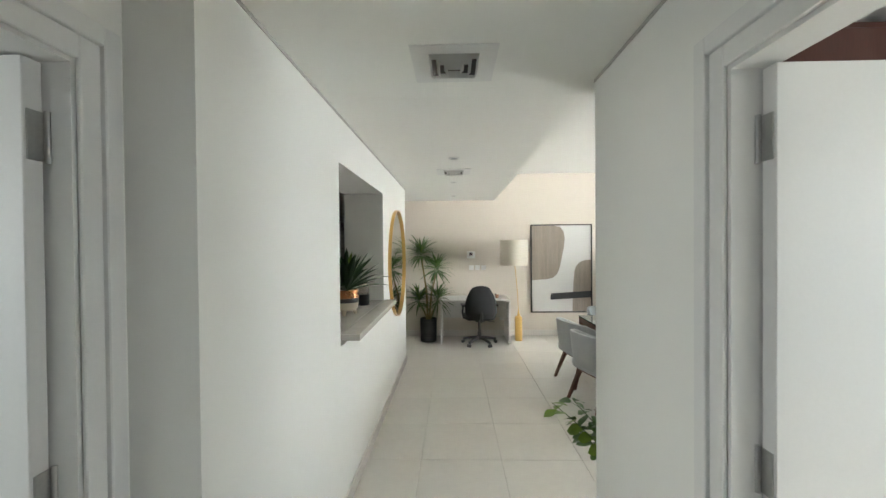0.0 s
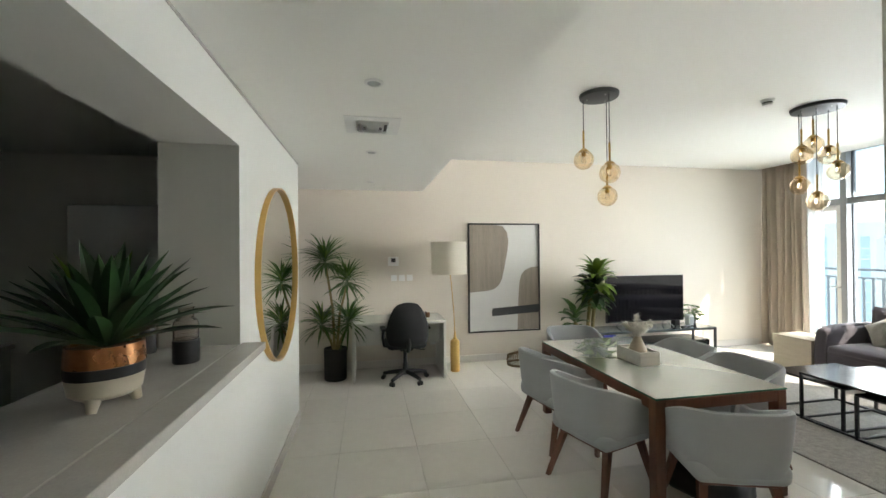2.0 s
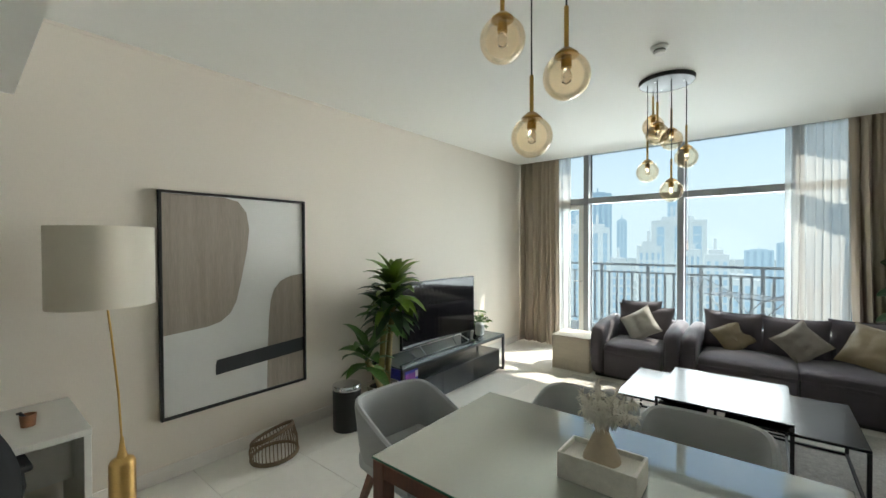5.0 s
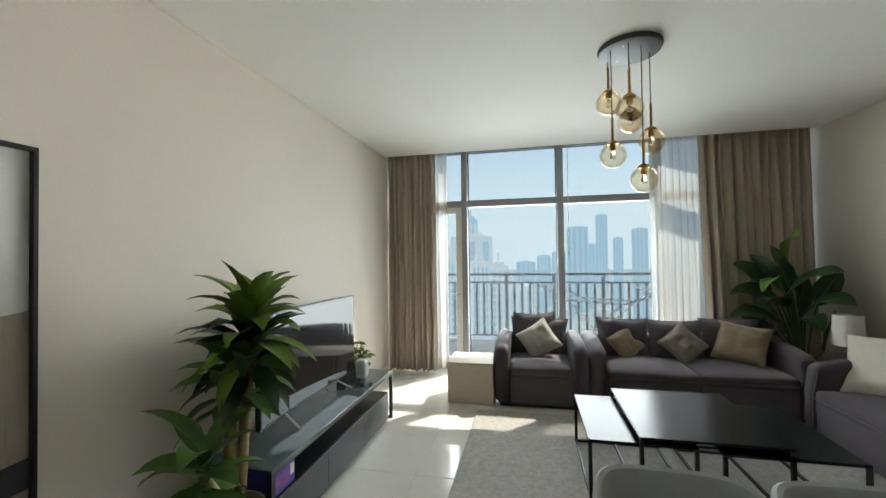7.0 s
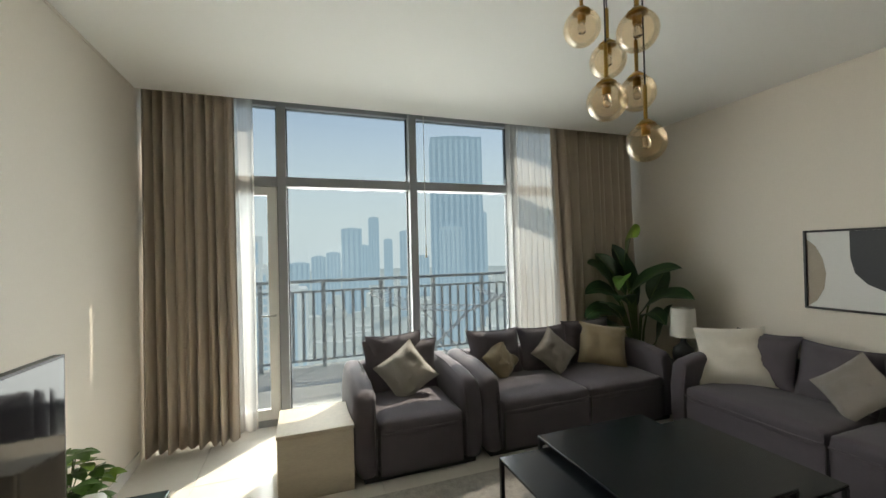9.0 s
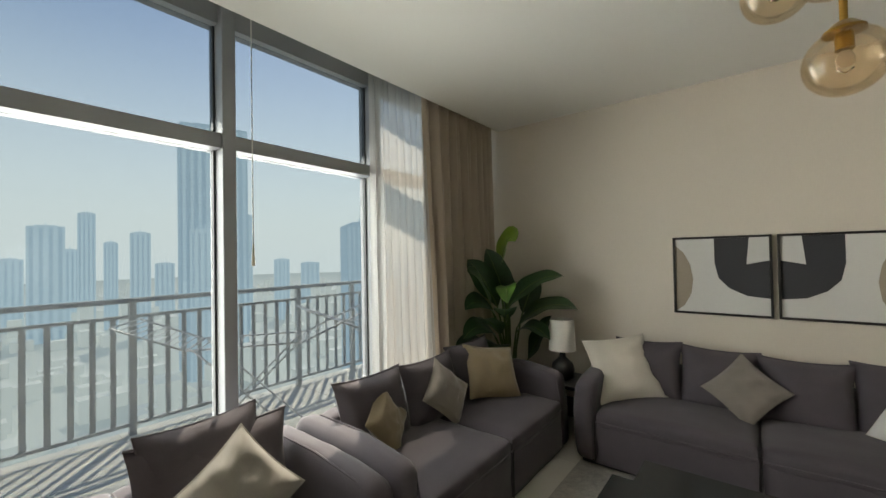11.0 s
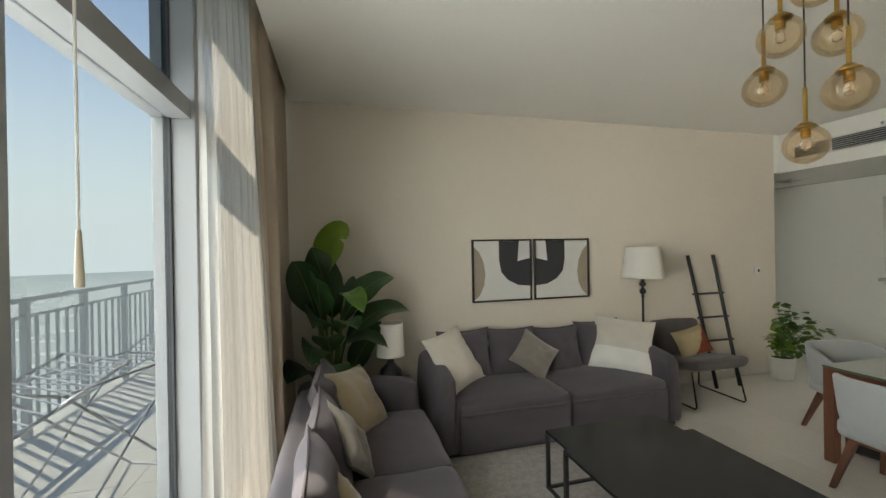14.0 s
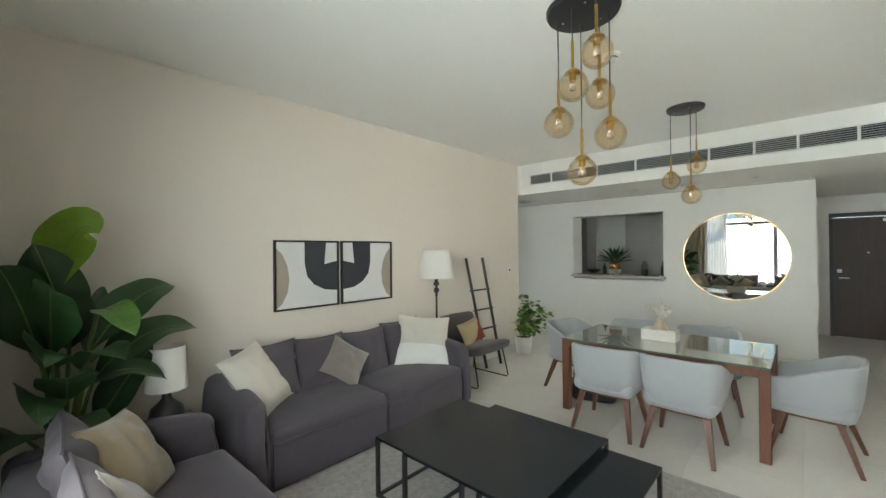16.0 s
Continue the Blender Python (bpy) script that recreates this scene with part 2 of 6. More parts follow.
# hall side of the kitchen and the entrance wall
structure("wall_hall", boxed(-3.5, P_X - 0.002, HALL_Y - 0.12, HALL_Y, -0.01, 2.6), WALL_WHITE, "white hallway wall beside the entrance", "wall")
wb = bmesh.new()
box(wb, -3.62, -3.5, -0.2, 5.1, -0.01, 2.6)
box(wb, -3.62, -3.5, 6.05, Y_N, -0.01, 2.6)
box(wb, -3.62, -3.5, 5.1, 6.05, 2.16, 2.6)
structure("wall_entrance", wb, WALL_WHITE, "white wall round the entrance door", "wall")
# corridor walls with doorways
D1_Y0, D1_Y1, D2_Y0, D2_Y1, D_H = -0.80, 0.07, -0.70, 0.185, 2.16
wb = bmesh.new()
box(wb, -1.0, -0.86, D1_Y1 + 0.0, 0.2 - 0.002, -0.01, 2.6)
box(wb, -1.0, -0.86, -2.6, D1_Y0, -0.01, 2.6)
box(wb, -1.0, -0.86, D1_Y0, D1_Y1, D_H, 2.6)
structure("wall_corridor_west", wb, WALL_WHITE, "white corridor wall round a doorway", "wall")
wb = bmesh.new()
box(wb, X_C, X_C + 0.1, D2_Y1, Y_C, -0.01, 2.6)
box(wb, X_C, X_C + 0.1, -2.6, D2_Y0, -0.01, 2.6)
box(wb, X_C, X_C + 0.1, D2_Y0, D2_Y1, D_H, 2.6)
structure("wall_corridor_east", wb, WALL_WHITE, "white corridor wall round a doorway", "wall")
# bedroom walls out of view; their window openings are added for the fill lamps
wb = bmesh.new()
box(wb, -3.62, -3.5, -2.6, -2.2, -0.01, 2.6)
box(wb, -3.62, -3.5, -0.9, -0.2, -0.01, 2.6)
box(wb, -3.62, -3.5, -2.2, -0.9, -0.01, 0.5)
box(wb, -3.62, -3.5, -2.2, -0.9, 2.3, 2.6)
structure("wall_bedroom_west", wb, WALL_WHITE, "white bedroom wall with an added window out of view", "wall")
structure("wall_corridor_end", boxed(-3.62, 3.0, -2.7, -2.602, -0.01, 2.6), WALL_WHITE, "plain white end wall of the corridor", "wall")
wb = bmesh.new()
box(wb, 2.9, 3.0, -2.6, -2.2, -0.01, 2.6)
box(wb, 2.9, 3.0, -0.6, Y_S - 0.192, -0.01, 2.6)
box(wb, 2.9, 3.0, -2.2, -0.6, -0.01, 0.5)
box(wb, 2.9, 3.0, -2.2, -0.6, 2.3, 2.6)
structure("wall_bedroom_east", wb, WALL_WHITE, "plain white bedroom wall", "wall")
structure("wall_kitchen_south", boxed(-3.5, P_X - 0.003, 0.08, 0.2, -0.01, 2.6), WALL_WHITE, "plain white kitchen wall", "wall")

cb = bmesh.new()
box(cb, X_B, 6.63, Y_S - 0.1, Y_N + 0.1, CEIL, CEIL + 0.1)
box(cb, 6.63, 7.15, Y_S - 0.1, Y_N + 0.1, 3.25, 3.35)
box(cb, 6.60, 6.63, Y_S, Y_N, CEIL + 0.1, 3.25)
structure("ceiling", cb, CEIL_WHITE, "plain white ceiling with a curtain recess", "ceiling")
cb = bmesh.new()
box(cb, -3.62, X_B - 0.001, Y_S, Y_N + 0.05, LOW, 3.1)
box(cb, -3.62, 3.0, -2.7, Y_S - 0.001, LOW, 3.1)
structure("ceiling_lowered", cb, CEIL_WHITE, "lowered white ceiling over the corridor", "ceiling")

# glazed wall
wf = bmesh.new()
posts = (5.432, 4.135, 2.925, 1.80)
for y in posts:
    box(wf, 6.88, 7.07, y - 0.04, y + 0.04, 0.0, 3.25, 0.004, 1)
for y0, y1 in zip((1.32,) + posts[::-1], posts[::-1] + (6.507,)):
    a, b = y0 + (0.04 if y0 in posts else 0), y1 - (0.04 if y1 in posts else 0)
    box(wf, 6.90, 7.065, a, b, 2.28, 2.37)
    box(wf, 6.94, 7.06, a, b, 3.06, 3.25)
    box(wf, 6.94, 7.06, a, b, 0.0, 0.06)
win = structure("window_1", wf, ALU, "full-height grey aluminium glazed wall to the balcony", "window")
for y0, y1 in zip((1.32,) + posts[::-1], posts[::-1] + (6.507,)):
    for z0, z1 in ((0.06, 2.28), (2.37, 3.06)):
        p = part("pane", boxed(6.995, 7.005, y0 + 0.04, y1 - 0.04, z0, z1), PANE, win)
        p.visible_shadow = False

# ---- shapes for soft things ----
def soft_box(x, y, z, r=0.05, puff=(0, 0, 0), n=10, wrinkle=0.003, seed=0, at=(0, 0, 0)):
    """An upholstered block x by y by z with rounded edges, bulging faces and slight wrinkles, centred at `at`."""
    bm = bmesh.new()
    half = Vector((x / 2, y / 2, z / 2))
    cache = {}

    def vert(u, v, w):
        key = (round(u, 4), round(v, 4), round(w, 4))
        if key not in cache:
            p = Vector((u * half.x, v * half.y, w * half.z))
            inner = Vector([max(-(h - r), min(h - r, c)) for c, h in zip(p, half)])
            d = p - inner
            q = inner + d.normalized() * r if d.length > 1e-6 else p
            q = Vector((q.x + u * puff[0] * (1 - v * v) * (1 - w * w), q.y + v * puff[1] * (1 - u * u) * (1 - w * w), q.z + w * puff[2] * (1 - u * u) * (1 - v * v)))
            k = noise.noise(q * 7 + Vector((seed * 3.1, seed, 0))) * wrinkle * 2 + noise.noise(q * 23 + Vector((0, seed, seed))) * wrinkle
            q += q.normalized() * k
            cache[key] = bm.verts.new(q + Vector(at))
        return cache[key]
    grid = [2 * i / n - 1 for i in range(n + 1)]
    for axis in range(3):
        for s in (-1, 1):
            for i in range(n):
                for j in range(n):
                    c = []
                    for a, b in ((grid[i], grid[j]), (grid[i + 1], grid[j]), (grid[i + 1], grid[j + 1]), (grid[i], grid[j + 1])):
                        p = [0, 0, 0]
                        p[axis], p[(axis + 1) % 3], p[(axis + 2) % 3] = s, a, b
                        c.append(vert(*p))
                    bm.faces.new(c if s > 0 else c[::-1])
    return bm


def pillow(w, h, t, seed=0, n=16):
    """A throw pillow standing in the xz plane, with drawn-out corners and creases."""
    bm = bmesh.new()
    rows = {}
    for side in (-1, 1):
        for i in range(n + 1):
            for j in range(n + 1):
                u, v = 2 * i / n - 1, 2 * j / n - 1
                edge = i in (0, n) or j in (0, n)
                if edge and side == 1:
                    rows[(side, i, j)] = rows[(-1, i, j)]
                    continue
                th = t / 2 * ((1 - u ** 4) * (1 - v ** 4)) ** 0.5 * (0.75 + 0.25 * (1 - u * u) * (1 - v * v))
                x = u * w / 2 * (1 - 0.09 * (1 - v * v))
                z = v * h / 2 * (1 - 0.09 * (1 - u * u))
                k = noise.noise(Vector((u * 2.2, v * 2.2, seed + side))) * 0.022 + abs(noise.noise(Vector((u * 5, v * 5, seed * 2 + side)))) * -0.02
                rows[(side, i, j)] = bm.verts.new((x, side * (th + (0 if edge else k * th / t * 2.2)), z))
    for side in (-1, 1):
        for i in range(n):
            for j in range(n):
                f = [rows[(side, a, b)] for a, b in ((i, j), (i + 1, j), (i + 1, j + 1), (i, j + 1))]
                bm.faces.new(f if side < 0 else f[::-1])
    return bm


def put_pillow(label, w, h, t, mat_, pos, yaw, lean, roll=0, seed=0):
    """pos: middle of the pillow; yaw: the way that its face turns; lean: degrees tipped backwards; roll: 45 stands it on a corner."""
    top = thing("throw_pillow", label, "pillow", pose(*pos) @ pose(0, 0, 0, 0, 0, yaw) @ pose(0, 0, 0, lean, 0, 0) @ pose(0, 0, 0, 0, roll, 0))
    part("cover", pillow(w, h, t, seed), mat_, top, "", True)
    pts = []
    for k in range(64):
        s = k / 16
        u, v = ((2 * s - 1, -1), (1, 2 * (s - 1) - 1), (1 - 2 * (s - 2), 1), (-1, 1 - 2 * (s - 3)))[int(s)]
        pts.append((u * w / 2 * (1 - 0.09 * (1 - v * v)), 0, v * h / 2 * (1 - 0.09 * (1 - u * u))))
    part("piping", tube(pts, 0.004, 6, closed=True), mat_, top, "", True)
    return top


# ---- sofas ----
PLINTH = material("dark sofa plinth", (0.02, 0.017, 0.017), 0.6)


def sofa(name, label, width, depth, seats, m, backs=None, seed=0, group="mauve sofas"):
    """Front faces +y, middle of the base at the origin."""
    top = thing(name, label, "armchair" if seats == 1 else "sofa", m, group)
    part("plinth", boxed(-width / 2 + 0.05, width / 2 - 0.05, -depth / 2 + 0.05, depth / 2 - 0.05, 0, 0.035), PLINTH, top, "black recessed plinth")
    arm = 0.155
    inner = width - 2 * arm
    for s in (-1, 1):
        bm = soft_box(arm, depth, 0.635, 0.065, (0.012, 0.0, 0.0), 14, 0.004, seed + s, (s * (width / 2 - arm / 2), 0, 0.350))
        for v in bm.verts:
            k = max(0.0, (v.co.z - 0.06) / 0.6)
            front = max(0.0, v.co.y / (depth / 2))
            v.co.z -= 0.055 * k * front * front
            v.co.x += s * 0.022 * math.sin(min(1, k) * math.pi)
            v.co.y -= 0.035 * k * front
        rest = part("armrest", bm, SOFA, top, "", True)
        x = s * (width / 2 - arm / 2)
        edge = [(x - s * 0.055, depth / 2 - 0.012, 0.06), (x - s * 0.055, depth / 2 - 0.02, 0.35), (x - s * 0.055, depth / 2 - 0.06, 0.565), (x - s * 0.05, depth / 2 - 0.15, 0.625), (x - s * 0.05, 0.0, 0.662), (x - s * 0.05, -depth / 2 + 0.10, 0.664)]
        part("piping", tube(edge, 0.006, 6), SOFA, rest, "", True)
    part("backrest", soft_box(inner + 0.1, 0.17, 0.62, 0.06, (0, 0.01, 0), 12, 0.004, seed, (0, -depth / 2 + 0.09, 0.345)), SOFA, top, "", True)
    w = inner / seats
    for i in range(seats):
        x = -inner / 2 + w * (i + 0.5)
        part("base", soft_box(w - 0.006, depth - 0.14, 0.315, 0.022, (0.0, 0.008, 0), 12, 0.004, seed + i + 3, (x, 0.062, 0.192)), SOFA, top, "", True)
        bm = soft_box(w - 0.002, depth - 0.15, 0.13, 0.04, (0.0, 0.006, 0.03), 16, 0.006, seed + i, (x, 0.072, 0.362))
        cushion = part("seat_cushion", bm, SOFA, top, "", True)
        seam = [(x + u * (w / 2 - 0.012), depth / 2 + 0.001 + 0.006 * (1 - u * u), 0.352 + 0.004 * math.sin(5 * u + i)) for u in (-1, -0.6, -0.2, 0.2, 0.6, 1)]
        part("piping", tube(seam, 0.006, 6), SOFA, cushion, "", True)
        side = [(x + w / 2 - 0.004, depth / 2 - 0.004, z) for z in (0.05, 0.18, 0.345)]
        part("piping", tube(side, 0.004, 6), PLINTH, cushion, "dark seam", True)
    backs = backs or seats
    w = inner / backs
    for i in range(backs):
        x = -inner / 2 + w * (i + 0.5)
        bm = pillow(w * 1.06, 0.47, 0.21, seed + i * 1.7)
        tilt = pose(x, -depth / 2 + 0.235 + 0.012 * (i % 2), 0.605 + 0.014 * ((i * 7 + seed) % 3), 15, (i * 5 + seed) % 3 * 1.6 - 1.6, (i % 3 - 1) * 2.5)
        bmesh.ops.transform(bm, matrix=tilt, verts=bm.verts)
        cushion = part("back_cushion", bm, SOFA, top, "", True)
        edge = [tilt @ Vector((u * w * 0.53, 0, 0.235 * (1 - 0.09 * (1 - u * u)))) for u in (-1, -0.6, -0.2, 0.2, 0.6, 1)]
        part("piping", tube(edge, 0.007, 6), SOFA, cushion, "", True)
    return top


sofa("sofa", "long mauve grey fabric sofa with loose back cushions", 2.25, 0.88, 2, pose(4.375, 1.785, 0, 0, 0, 0), 4, 2)
sofa("sofa", "two-seat mauve grey fabric sofa by the window", 1.965, 0.92, 2, pose(6.07, 2.967, 0, 0, 0, 90), 3, 5)
sofa("armchair", "mauve grey fabric armchair beside the stone cube", 0.95, 0.92, 1, pose(6.06, 4.455, 0, 0, 0, 90), 1, 9)

CREAM_CLOTH = material("cream linen", (0.60, 0.565, 0.50), 0.9, vary=0.06, scale=8, grain=300, bump=0.3, sheen=0.2)
TAUPE_CLOTH = material("taupe velvet", (0.21, 0.185, 0.16), 0.8, vary=0.12, scale=8, grain=300, bump=0.2, sheen=0.5)
OCHRE_CLOTH = material("ochre satin", (0.22, 0.17, 0.095), 0.5, vary=0.12, scale=8, grain=250, bump=0.15, sheen=0.4)
STONE_CLOTH = material("stone grey cloth", (0.33, 0.31, 0.275), 0.8, vary=0.1, scale=8, grain=300, bump=0.2, sheen=0.3)
WHITE_CLOTH = material("white knit", (0.74, 0.73, 0.70), 0.9, vary=0.05, scale=8, grain=220, bump=0.4)
# long sofa
put_pillow("cream linen throw pillow leaning on the sofa arm", 0.53, 0.53, 0.17, CREAM_CLOTH, (5.25, 1.76, 0.655), 36, 33, 6, 1)
put_pillow("small taupe velvet pillow standing on its corner", 0.37, 0.37, 0.13, TAUPE_CLOTH, (4.455, 1.72, 0.615), -2, 30, -40, 2)
big = put_pillow("large cream pillow with a white knitted lower band", 0.56, 0.55, 0.17, CREAM_CLOTH, (3.545, 1.79, 0.66), -36, 30, -7, 3)
band = pillow(0.566, 0.556, 0.176, 3)
bmesh.ops.bisect_plane(band, geom=band.verts[:] + band.edges[:] + band.faces[:], plane_co=(0, 0, -0.06), plane_no=(0, 0, 1), clear_outer=True)
part("band", band, WHITE_CLOTH, big, "white knitted band", True)
# two-seat sofa
put_pillow("crumpled ochre satin pillow on the two-seat sofa", 0.37, 0.33, 0.14, OCHRE_CLOTH, (6.20, 3.50, 0.585), 112, 26, 28, 4)
put_pillow("taupe velvet pillow standing on its corner", 0.37, 0.37, 0.13, TAUPE_CLOTH, (6.17, 2.93, 0.60), 90, 28, 42, 5)
put_pillow("ochre satin pillow leaning on the sofa arm", 0.47, 0.45, 0.15, OCHRE_CLOTH, (6.11, 2.40, 0.635), 65, 34, -10, 6)
# armchair
put_pillow("mauve grey cushion on the armchair back", 0.50, 0.47, 0.16, SOFA, (6.28, 4.50, 0.67), 88, 18, 2, 7)
put_pillow("stone grey pillow standing on its corner in the armchair", 0.39, 0.39, 0.14, STONE_CLOTH, (6.08, 4.46, 0.62), 80, 26, 36, 8)

# ---- coffee tables, rug, stone cube ----
def nest_table(label, x0, x1, y0, y1, h):
    top = thing("coffee_table", label, "coffee table", pose((x0 + x1) / 2, (y0 + y1) / 2, 0.016), "nesting coffee tables")
    a, b = (x1 - x0) / 2, (y1 - y0) / 2
    part("tabletop", boxed(-a, a, -b, b, h - 0.035, h - 0.016, 0.003, 1), BLACK_TOP, top, "glossy black top")
    r = 0.011
    for sx in (-1, 1):
        for sy in (-1, 1):
            part("leg", boxed(sx * (a - r) - r, sx * (a - r) + r, sy * (b - r) - r, sy * (b - r) + r, 0, h - 0.0355), BLACK, top)
        part("stretcher", boxed(sx * (a - r) - r * 0.8, sx * (a - r) + r * 0.8, -b + 2 * r, b - 2 * r, 0.0, 0.018), BLACK, top)
    for sy in (-1, 1):
        part("stretcher", boxed(-a + 2 * r, a - 2 * r, sy * (b - r) - r * 0.8, sy * (b - r) + r * 0.8, 0.0, 0.018), BLACK, top)
    return top


nest_table("square black metal coffee table, the tallest of the nest", 4.05, 4.98, 3.07, 3.90, 0.455)
nest_table("lower black metal coffee table tucked under the tall one", 4.03, 4.90, 2.72, 3.45, 0.405)
nest_table("lower black metal coffee table tucked under the tall one", 4.08, 4.92, 3.56, 4.20, 0.405)

rb = bmesh.new()
box(rb, 3.35, 5.47, 2.15, 5.10, 0.0, 0.014, 0.005, 2)
rug = tagged(part("rug", rb, RUG), "large grey beige woven wool rug on the tiles", "rug")

cube_bm = boxed(-0.235, 0.235, -0.245, 0.245, 0.0, 0.42, 0.008, 3)
cube = thing("side_table", "square travertine cube side table beside the armchair", "side table", pose(5.85, 5.195, 0.0))
part("block", cube_bm, STONE, cube)
part("slab", boxed(-0.24, 0.24, -0.25, 0.25, 0.421, 0.444, 0.004, 2), STONE, cube)

# ---- dining table and chairs ----
GLASS_TOP = material("smoked reflective glass", (0.46, 0.48, 0.44), 0.03, metal=0.55, vary=0.02, bump=0)
GLASS_EDGE = material("green glass edge", (0.05, 0.16, 0.11), 0.15)
tab = thing("dining_table", "walnut dining table with a reflective glass top", "table", pose(2.237, 3.775, 0))
ta, tb_ = 0.49, 0.815
part("glass_top", boxed(-ta, ta, -tb_, tb_, 0.701, 0.713, 0.002, 1), GLASS_TOP, tab, "reflective glass sheet")
part("glass_edge", boxed(-ta - 0.0015, ta + 0.0015, -tb_ - 0.0015, tb_ + 0.0015, 0.7025, 0.7115), GLASS_EDGE, tab, "green glass rim")
for s in (-1, 1):
    part("apron", boxed(s * (ta - 0.02) - 0.02, s * (ta - 0.02) + 0.02, -tb_ + 0.07, tb_ - 0.07, 0.63, 0.70, 0.003, 1), WALNUT, tab)
    part("apron", boxed(-ta + 0.07, ta - 0.07, s * (tb_ - 0.02) - 0.02, s * (tb_ - 0.02) + 0.02, 0.63, 0.70, 0.003, 1), WALNUT, tab)
    for q in (-1, 1):
        part("leg", boxed(s * (ta - 0.035) - 0.035, s * (ta - 0.035) + 0.035, q * (tb_ - 0.035) - 0.035, q * (tb_ - 0.035) + 0.035, 0, 0.70, 0.004, 1), WALNUT, tab)


def dining_chair(m):
    """Tub chair; its front faces +y."""
    top = thing("dining_chair", "pale grey upholstered tub chair on walnut legs", "chair", m, "chairs round the table")
    bm = bmesh.new()
    rings = []
    n = 40
    for k in range(n + 1):
        s = k / n
        u = 2 * s - 1
        # plan of the shell: straight arms that run into a rounded back
        if abs(u) > 0.62:
            t = (abs(u) - 0.62) / 0.38
            px, py, nx, ny = math.copysign(0.275, u), -0.02 + 0.27 * t, math.copysign(1, u), 0.0
        else:
            q = u / 0.62 * math.pi / 2
            e = 0.55
            cx = math.copysign(abs(math.sin(q)) ** e, q)
            cy = -abs(math.cos(q)) ** e
            px, py = 0.275 * cx, -0.02 + 0.25 * cy
            nn = Vector((cx, cy)).normalized()
            nx, ny = nn.x, nn.y
        back = max(0.0, min(1.0, (0.22 - py) / 0.48))
        back = back * back * (3 - 2 * back)
        topz = 0.615 + 0.145 * back
        prof = [(-0.075, 0.35), (-0.02, 0.40), (0.0, 0.50), (0.022, topz - 0.03), (0.02, topz - 0.008), (0.005, topz), (-0.012, topz - 0.008), (-0.02, topz - 0.03), (-0.038, 0.50), (-0.045, 0.44), (-0.05, 0.36)]
        rings.append([bm.verts.new((px + nx * o, py + ny * o + (0.03 * (z - 0.5) if abs(u) > 0.62 else 0), z)) for o, z in prof])
    for a, b in zip(rings, rings[1:]):
        for i in range(len(a) - 1):
            bm.faces.new((a[i], a[i + 1], b[i + 1], b[i]))
    for r in (rings[0], rings[-1]):
        bm.faces.new(r)
    bmesh.ops.recalc_face_normals(bm, faces=bm.faces)
    part("backrest", bm, CHAIR, top, "", True)
    part("seat", soft_box(0.50, 0.50, 0.13, 0.05, (0.01, 0.01, 0.02), 12, 0.003, 4, (0, 0.015, 0.405)), CHAIR, top, "", True)
    part("seat_frame", boxed(-0.20, 0.20, -0.18, 0.21, 0.315, 0.352, 0.004, 1), WALNUT, top)
    for sx in (-1, 1):
        for sy in (-1, 1):
            a = Vector((sx * 0.185, 0.17 if sy > 0 else -0.15, 0.33))
            b = Vector((sx * 0.245, 0.245 if sy > 0 else -0.265, 0.0))
            lb = bmesh.new()
            ring = []
            for p, r in ((a, 0.021), (b, 0.013)):
                ring.append([lb.verts.new(p + Vector((dx * r * 1.1, dy * r, 0))) for dx, dy in ((-1, -1), (1, -1), (1, 1), (-1, 1))])
            for i in range(4):
                j = (i + 1) % 4
                lb.faces.new((ring[0][i], ring[1][i], ring[1][j], ring[0][j]))
            lb.faces.new(ring[0])
            lb.faces.new(ring[1][::-1])
            bmesh.ops.recalc_face_normals(lb, faces=lb.faces)
            part("leg", lb, WALNUT, top)
    return top


first = dining_chair(pose(1.62, 3.36, 0, 0, 0, -73))
for x, y, a in ((1.64, 4.04, -78), (2.80, 3.46, 91), (2.80, 4.05, 88), (2.27, 4.83, 174), (2.08, 2.83, -17)):
    copy_thing(first, pose(x, y, 0, 0, 0, a))

